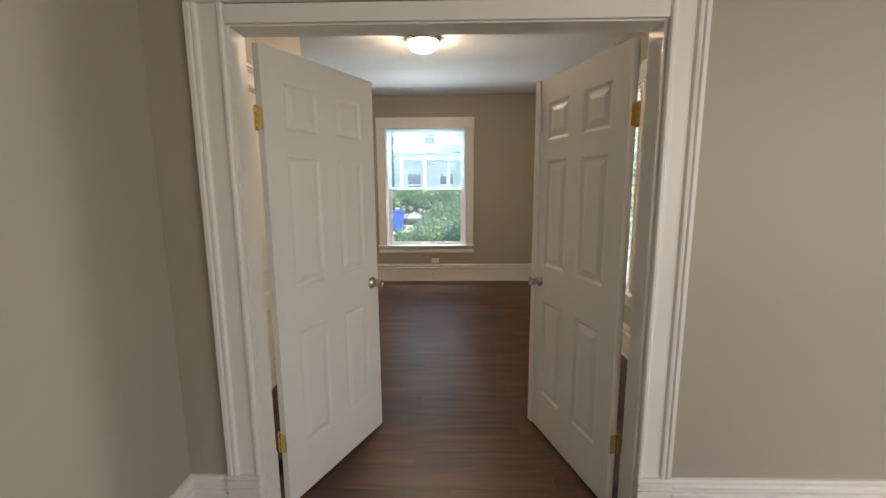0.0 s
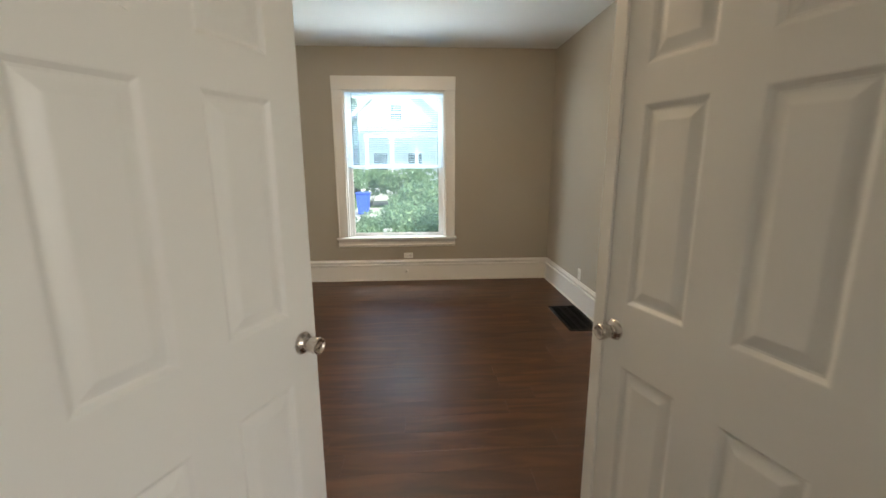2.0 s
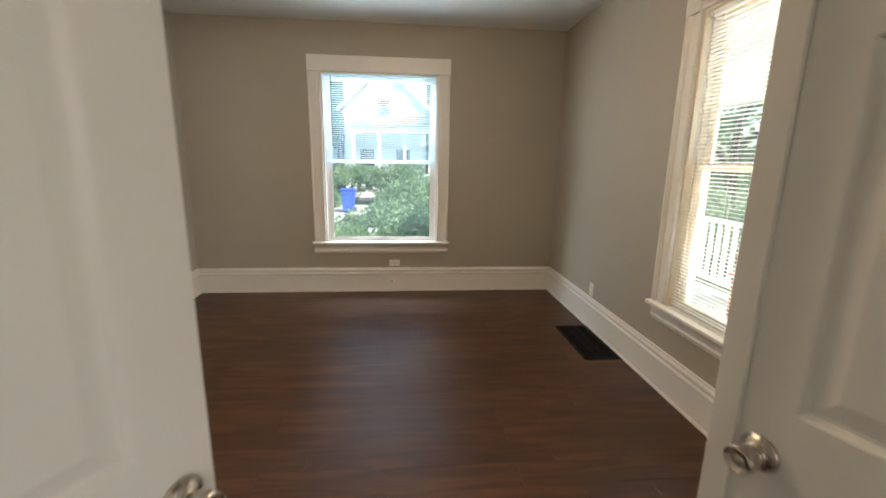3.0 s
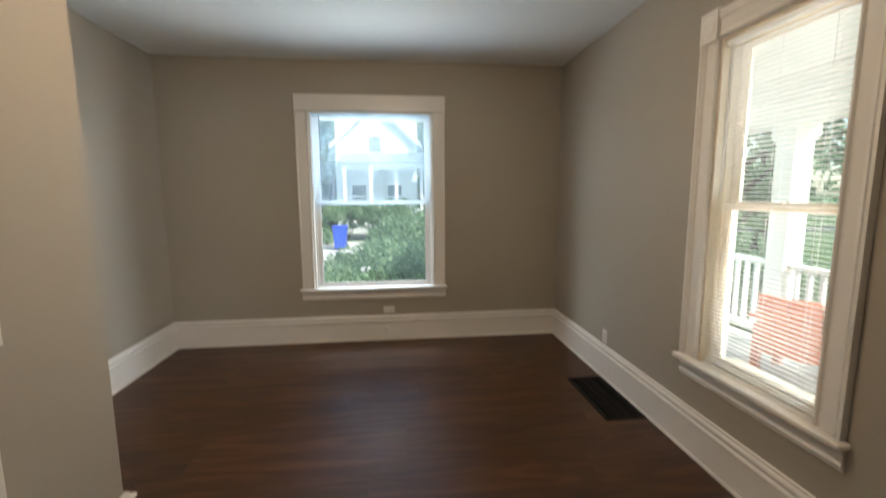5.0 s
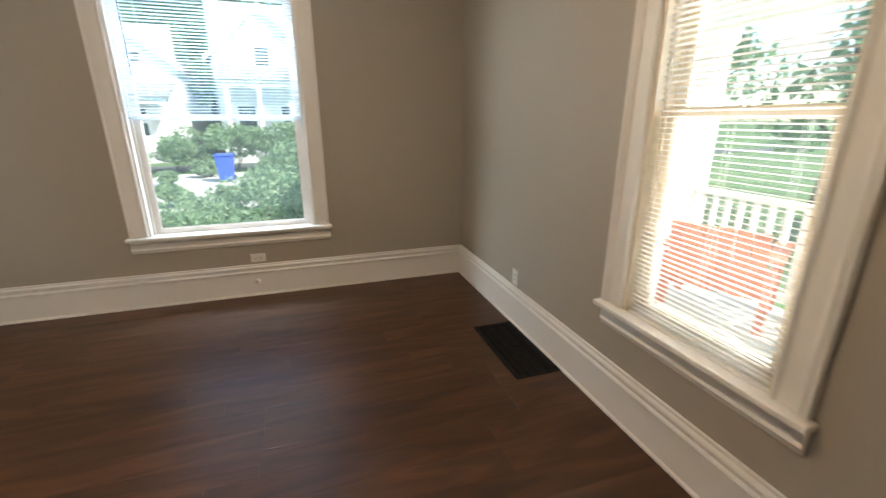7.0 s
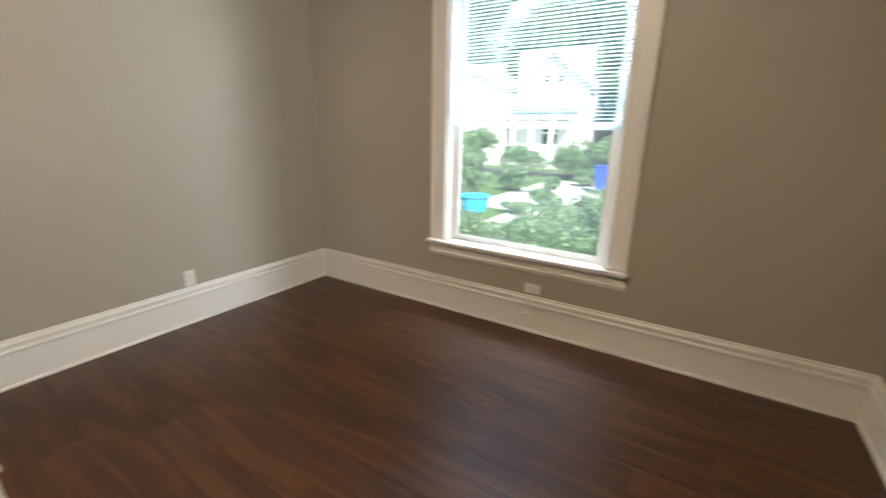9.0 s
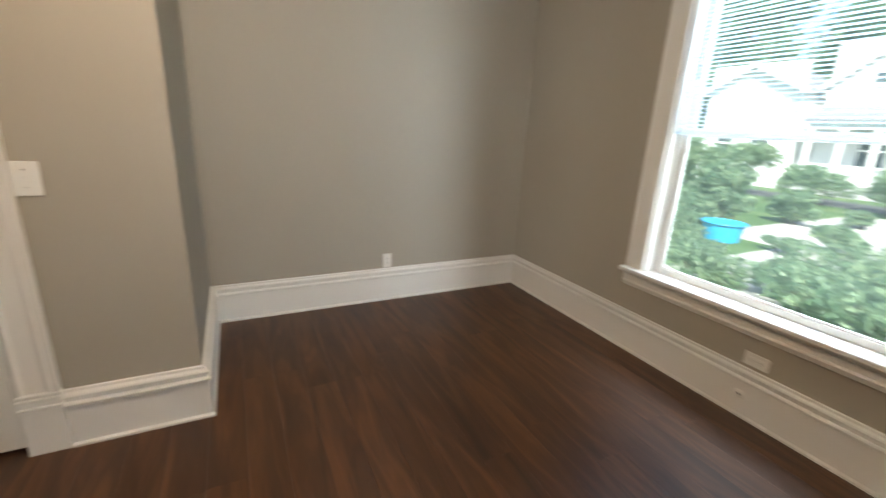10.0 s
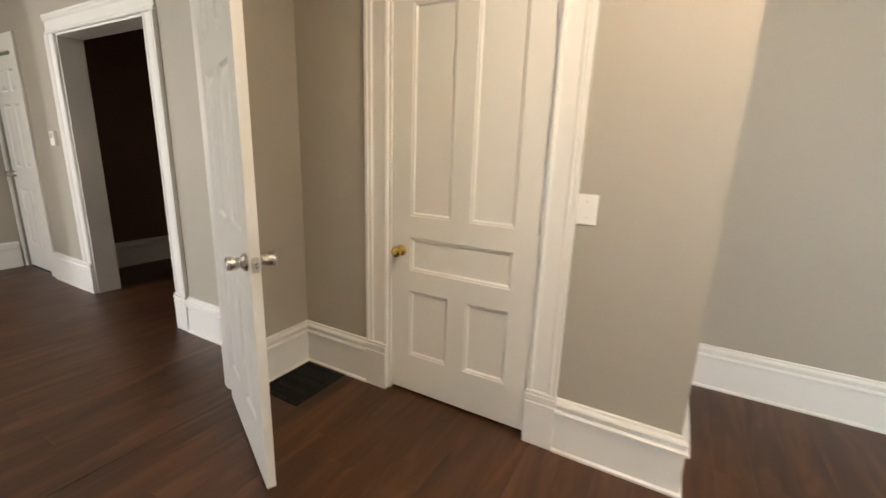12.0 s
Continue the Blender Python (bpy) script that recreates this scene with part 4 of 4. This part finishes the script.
for i, (x, y, h, r) in enumerate([(-4.9, 34.5, 10.5, 1.7), (3.9, 26.5, 9.0, 2.4), (-11.0, 35.5, 10.5, 1.7), (1.2, 40.5, 14.0, 4.5), (-5.0, 42.0, 14.5, 5.0), (-11.5, 43.0, 13.5, 5.0), (-17.5, 38.0, 13.0, 4.6), (8.5, 38.0, 13.0, 4.5)]):
    tree(x, y, h, r, 11 + i, "leafy green street tree, full summer crown", 0.3, 3200 if y < 30 else 2600, 0.16 if y < 30 else 0.26)
for i, (x, y, r, h, n) in enumerate([(0.55, 10.6, 1.05, 1.70, 2600), (-0.35, 12.6, 0.9, 1.25, 1700), (-0.9, 9.9, 0.75, 0.95, 1500), (-1.9, 11.3, 0.8, 0.80, 1400), (-2.7, 10.4, 0.6, 0.75, 1100),
                                     (-1.75, 12.7, 0.6, 0.75, 1300), (-6.1, 13.6, 1.0, 1.6, 1800), (-6.4, 16.6, 1.0, 1.6, 1500), (0.9, 18.0, 1.4, 1.7, 2000), (-7.6, 17.5, 1.5, 2.4, 2200), (-1.5, 14.2, 0.7, 0.9, 1000), (-4.75, 12.6, 0.55, 0.75, 700), (-3.7, 11.6, 0.5, 0.6, 600),
                                     (1.4, 8.6, 0.6, 1.1, 1200), (-0.6, 24.0, 1.5, 2.0, 2600), (-2.7, 24.1, 1.3, 1.9, 2400), (1.9, 24.2, 1.4, 2.1, 2400), (-4.9, 24.1, 1.4, 1.9, 2400), (-7.0, 24.3, 1.5, 1.5, 1800), (-10.4, 24.3, 1.5, 2.1, 2400), (-13.0, 24.3, 1.5, 2.1, 2000),
                                     (-5.6, 15.6, 0.6, 1.0, 900), (-5.3, 18.6, 0.6, 0.9, 800), (-2.9, 15.5, 0.5, 0.6, 800), (-0.6, 17.6, 0.6, 0.9, 900), (-3.5, 14.4, 0.4, 0.35, 500), (-0.9, 21.4, 0.5, 0.8, 800), (-3.4, 21.9, 0.5, 0.7, 700), (-4.3, 20.0, 0.4, 0.5, 500)]):
    shrub(x, y, r, h, 60 + i, "loose green shrub with small leaves", n, 0.05 if y < 15 else 0.085)
for i, (x, y, h, r) in enumerate([(9.5, 13.5, 7.5, 2.6), (13.0, 10.0, 8.5, 3.0), (8.2, 18.0, 8.0, 2.8), (14.5, 17.5, 9.0, 3.4), (11.5, 5.5, 7.0, 2.6)]):
    tree(x, y, h, r, 31 + i, "leafy green tree beyond the porch", 0.12, 1700, 0.16)
for i, (x, y, r, h, n) in enumerate([(6.4, 9.6, 1.1, 1.6, 1800), (6.2, 7.4, 0.9, 1.3, 1500), (7.4, 12.0, 1.3, 2.0, 1800)]):
    shrub(x, y, r, h, 90 + i, "green shrub outside the porch railing", n, 0.07)


rng = np.random.default_rng(77)
blobs = [((rng.uniform(-30, 16), rng.uniform(41, 48), rng.uniform(1.5, 17.0)), (2.8, 2.0, 2.4)) for _ in range(120)]
woods = foliage("far_woods", rng, blobs, 46000, 0.40, LEAF, None)
woods.location = (0, 0, GROUND)
tagged(woods, "pale green summer woods behind the houses", "woods", kind="stuff")


def bin_cart():
    b = thing("recycling_bin", Matrix.Translation((-2.44, 20.3, GROUND + 0.012)), "tall blue plastic wheeled recycling bin on the drive", "bin")
    bm = bmesh.new()
    low = [bm.verts.new(p) for p in ((-0.22, -0.24, 0.06), (0.22, -0.24, 0.06), (0.22, 0.24, 0.06), (-0.22, 0.24, 0.06))]
    top = [bm.verts.new(p) for p in ((-0.29, -0.33, 0.96), (0.29, -0.33, 0.96), (0.29, 0.33, 0.96), (-0.29, 0.33, 0.96))]
    for i in range(4):
        bm.faces.new((low[i], low[(i + 1) % 4], top[(i + 1) % 4], top[i]))
    bm.faces.new(low[::-1]), bm.faces.new(top)
    bmesh.ops.bevel(bm, geom=bm.edges[:], offset=0.03, segments=2, affect="EDGES")
    part("bin_body", bm, BLUE, b)
    part("lid", cubes(((-0.31, -0.36, 0.965), (0.31, 0.35, 1.03)), bevel=0.02), BLUE, b)
    for x in (-0.24, 0.24):
        part("wheel", moved(lathe([(0, -0.03), (0.11, -0.03), (0.115, 0), (0.11, 0.03), (0, 0.03)], 20, "x"), x, 0.24, 0.115), IRON, b)
    part("handle", cubes(((-0.2, 0.35, 0.93), (0.2, 0.39, 0.96)), bevel=0.01), BLUE, b)


bin_cart()
tub = thing("plastic_tub", Matrix.Translation((-4.75, 14.35, GROUND)), "light blue plastic tub on the grass behind shrubs", "tub")
bm = bmesh.new()
bmesh.ops.create_cone(bm, segments=28, radius1=0.36, radius2=0.44, depth=0.42, cap_ends=True)
part("tub_body", moved(bm, 0, 0, 0.21), CYAN, tub)
part("rim", lathe([(0.42, 0.40), (0.47, 0.40), (0.48, 0.43), (0.42, 0.44), (0.42, 0.40)], 28), CYAN, tub)

# ---- porch outside the east window ----
PX, PY0, PY1, PZ = 3.92, 1.0, 8.6, -0.12
deck = thing("porch_floor", Matrix(), "pale painted porch floor boards", "porch floor", kind="structure")
n = 18
board_me = mesh_of("floor_board", cubes(((-0.058, PY0, PZ - 0.03), (0.058, PY1, PZ)), bevel=0.004), PORCH_FLOOR)
for i in range(n):
    o = new("floor_board", board_me)
    o.parent, o.location = deck, (EAST + T + 0.062 + i * (PX + 0.1 - EAST - T) / n, 0, 0)
part("deck_frame", cubes(((EAST + T, PY0, GROUND), (PX + 0.06, PY1, PZ - 0.031))), PORCH_WHITE, deck)
roof = thing("porch_roof", Matrix(), "white porch ceiling and beam", "porch roof", kind="structure")
bm = bmesh.new()
for i in range(28):
    x = EAST + T + 0.002 + i * (PX + 0.3 - EAST - T) / 28
    cube(bm, (x, PY0, 2.62), (x + 0.078, PY1, 2.64), 0.003)
part("ceiling_boards", bm, PORCH_WHITE, roof)
part("roof_deck", cubes(((EAST + T, PY0 - 0.2, 2.645), (PX + 0.45, PY1 + 0.2, 2.80))), SHINGLE, roof)
part("beam", cubes(((PX - 0.13, PY0, 2.16), (PX + 0.13, PY1, 2.619)), bevel=0.006), PORCH_WHITE, roof)
part("beam", cubes(((EAST + T, PY1 - 0.22, 2.16), (PX - 0.131, PY1, 2.619)), bevel=0.006), PORCH_WHITE, roof)


def post(y, x=PX):
    p = thing("porch_post", Matrix.Translation((x, y, PZ)), "square white porch post with base and cap", "porch post", "porch posts")
    h = 2.16 - PZ
    part("shaft", cubes(((-0.105, -0.105, 0.16), (0.105, 0.105, h - 0.14)), bevel=0.006), PORCH_WHITE, p)
    part("post_base", cubes(((-0.13, -0.13, 0), (0.13, 0.13, 0.15)), ((-0.118, -0.118, 0.15), (0.118, 0.118, 0.175)), bevel=0.006), PORCH_WHITE, p)
    part("post_cap", cubes(((-0.118, -0.118, h - 0.165), (0.118, 0.118, h - 0.13)), ((-0.135, -0.135, h - 0.13), (0.135, 0.135, h)), bevel=0.006), PORCH_WHITE, p)


POSTS = (3.75, 6.02, 8.4)
for y in POSTS:
    post(y)
post(8.4, EAST + T + 0.16)


def railing(a, b, m):
    r = thing("porch_railing", m, "white porch railing with square balusters", "railing", "porch railings")
    part("top_rail", cubes(((a, -0.045, 0.86), (b, 0.045, 0.91)), bevel=0.006), PORCH_WHITE, r)
    part("bottom_rail", cubes(((a, -0.03, 0.12), (b, 0.03, 0.17)), bevel=0.005), PORCH_WHITE, r)
    me = mesh_of("baluster", cubes(((-0.018, -0.018, 0.17), (0.018, 0.018, 0.86))), PORCH_WHITE)
    k = int((b - a) / 0.125)
    for i in range(k):
        o = new("baluster", me)
        o.parent, o.location = r, (a + (i + 0.5) * (b - a) / k, 0, 0)


railing(POSTS[0] + 0.106, POSTS[1] - 0.106, Matrix.Translation((PX, 0, PZ)) @ pose(0, 0, 0, 0, 0, 90))
railing(POSTS[1] + 0.106, POSTS[2] - 0.106, Matrix.Translation((PX, 0, PZ)) @ pose(0, 0, 0, 0, 0, 90))
railing(EAST + T + 0.27, PX - 0.106, Matrix.Translation((0, 8.4, PZ)))


def porch_chair(m):
    c = thing("porch_chair", m, "orange-red painted wooden porch chair with a slatted back", "chair")
    for x in (-0.34, 0.34):
        part("leg", cubes(((x - 0.03, -0.30, 0), (x + 0.03, -0.22, 0.55)), bevel=0.005), RED_WOOD, c)
        part("leg", cubes(((x - 0.03, 0.22, 0), (x + 0.03, 0.30, 0.50)), bevel=0.005), RED_WOOD, c)
        part("armrest", cubes(((x - 0.06, -0.36, 0.551), (x + 0.06, 0.34, 0.58)), bevel=0.006), RED_WOOD, c)
    for i in range(5):
        y = -0.27 + i * 0.115
        part("seat_slat", cubes(((-0.31, y, 0.34), (0.31, y + 0.105, 0.365)), bevel=0.004), RED_WOOD, c)
    for i in range(6):
        x = -0.31 + i * 0.105
        bm = cubes(((x, 0, 0.0), (x + 0.098, 0.024, 0.54)), bevel=0.004)
        bmesh.ops.rotate(bm, verts=bm.verts, matrix=Matrix.Rotation(radians(-14), 3, "X"))
        part("back_slat", moved(bm, 0, 0.27, 0.26), RED_WOOD, c)


porch_chair(pose(3.50, 5.22, PZ, 0, 0, 118))

# ---- floor: planks laid east to west over a subfloor ----
floor = single("floor", cubes(((-3.2, FRONT_SOUTH - 0.12, -0.2), (FRONT_EAST, FRONT + 0.0, -0.012)), ((WEST - 0.02, FRONT + 0.0, -0.2), (EAST + 0.02, NORTH + 0.02, -0.012))),
               DARK, "dark walnut plank floor, satin finish", "floor", "structure")
PLANKS = {}


def plank_mesh(length, width):
    key = (round(length, 2), round(width, 3))
    if key not in PLANKS:
        l, w, c = key[0] - 0.0003, key[1] - 0.0003, 0.0006
        v = [(0, 0, -0.011), (l, 0, -0.011), (l, w, -0.011), (0, w, -0.011), (0, 0, -c), (l, 0, -c), (l, w, -c), (0, w, -c), (c, c, 0), (l - c, c, 0), (l - c, w - c, 0), (c, w - c, 0)]
        f = [(8, 9, 10, 11)] + [(i, (i + 1) % 4, 4 + (i + 1) % 4, 4 + i) for i in range(4)] + [(4 + i, 4 + (i + 1) % 4, 8 + (i + 1) % 4, 8 + i) for i in range(4)]
        me = bpy.data.meshes.new("plank")
        me.from_pydata(v, [], f)
        me.materials.append(FLOOR)
        PLANKS[key] = me
    return PLANKS[key]


PW, PL = 0.152, 1.22
y = FRONT_SOUTH
rng = random.Random(5)
while y < NORTH:
    w = min(PW, NORTH + 0.01 - y)
    mid = y + w / 2
    if mid < FRONT:
        x0, x1 = (-2.7 if mid < HALL_B + 0.05 and mid > -1.3 else FRONT_WEST - 0.01), FRONT_EAST
    elif mid < SOUTH:
        x0, x1 = JUT_X, EAST
    elif mid < JUT_Y - 0.05:
        x0, x1 = WEST, EAST
    else:
        x0, x1 = WEST - 0.01, EAST
    x = x0 - round(rng.uniform(0.1, 0.95), 1)
    while x < x1:
        a, b = max(x, x0), min(x + PL, x1)
        if b - a > 0.05:
            p = new("plank", plank_mesh(b - a, w))
            p.parent, p.location = floor, (a, y, 0)
        x += PL
    y += PW
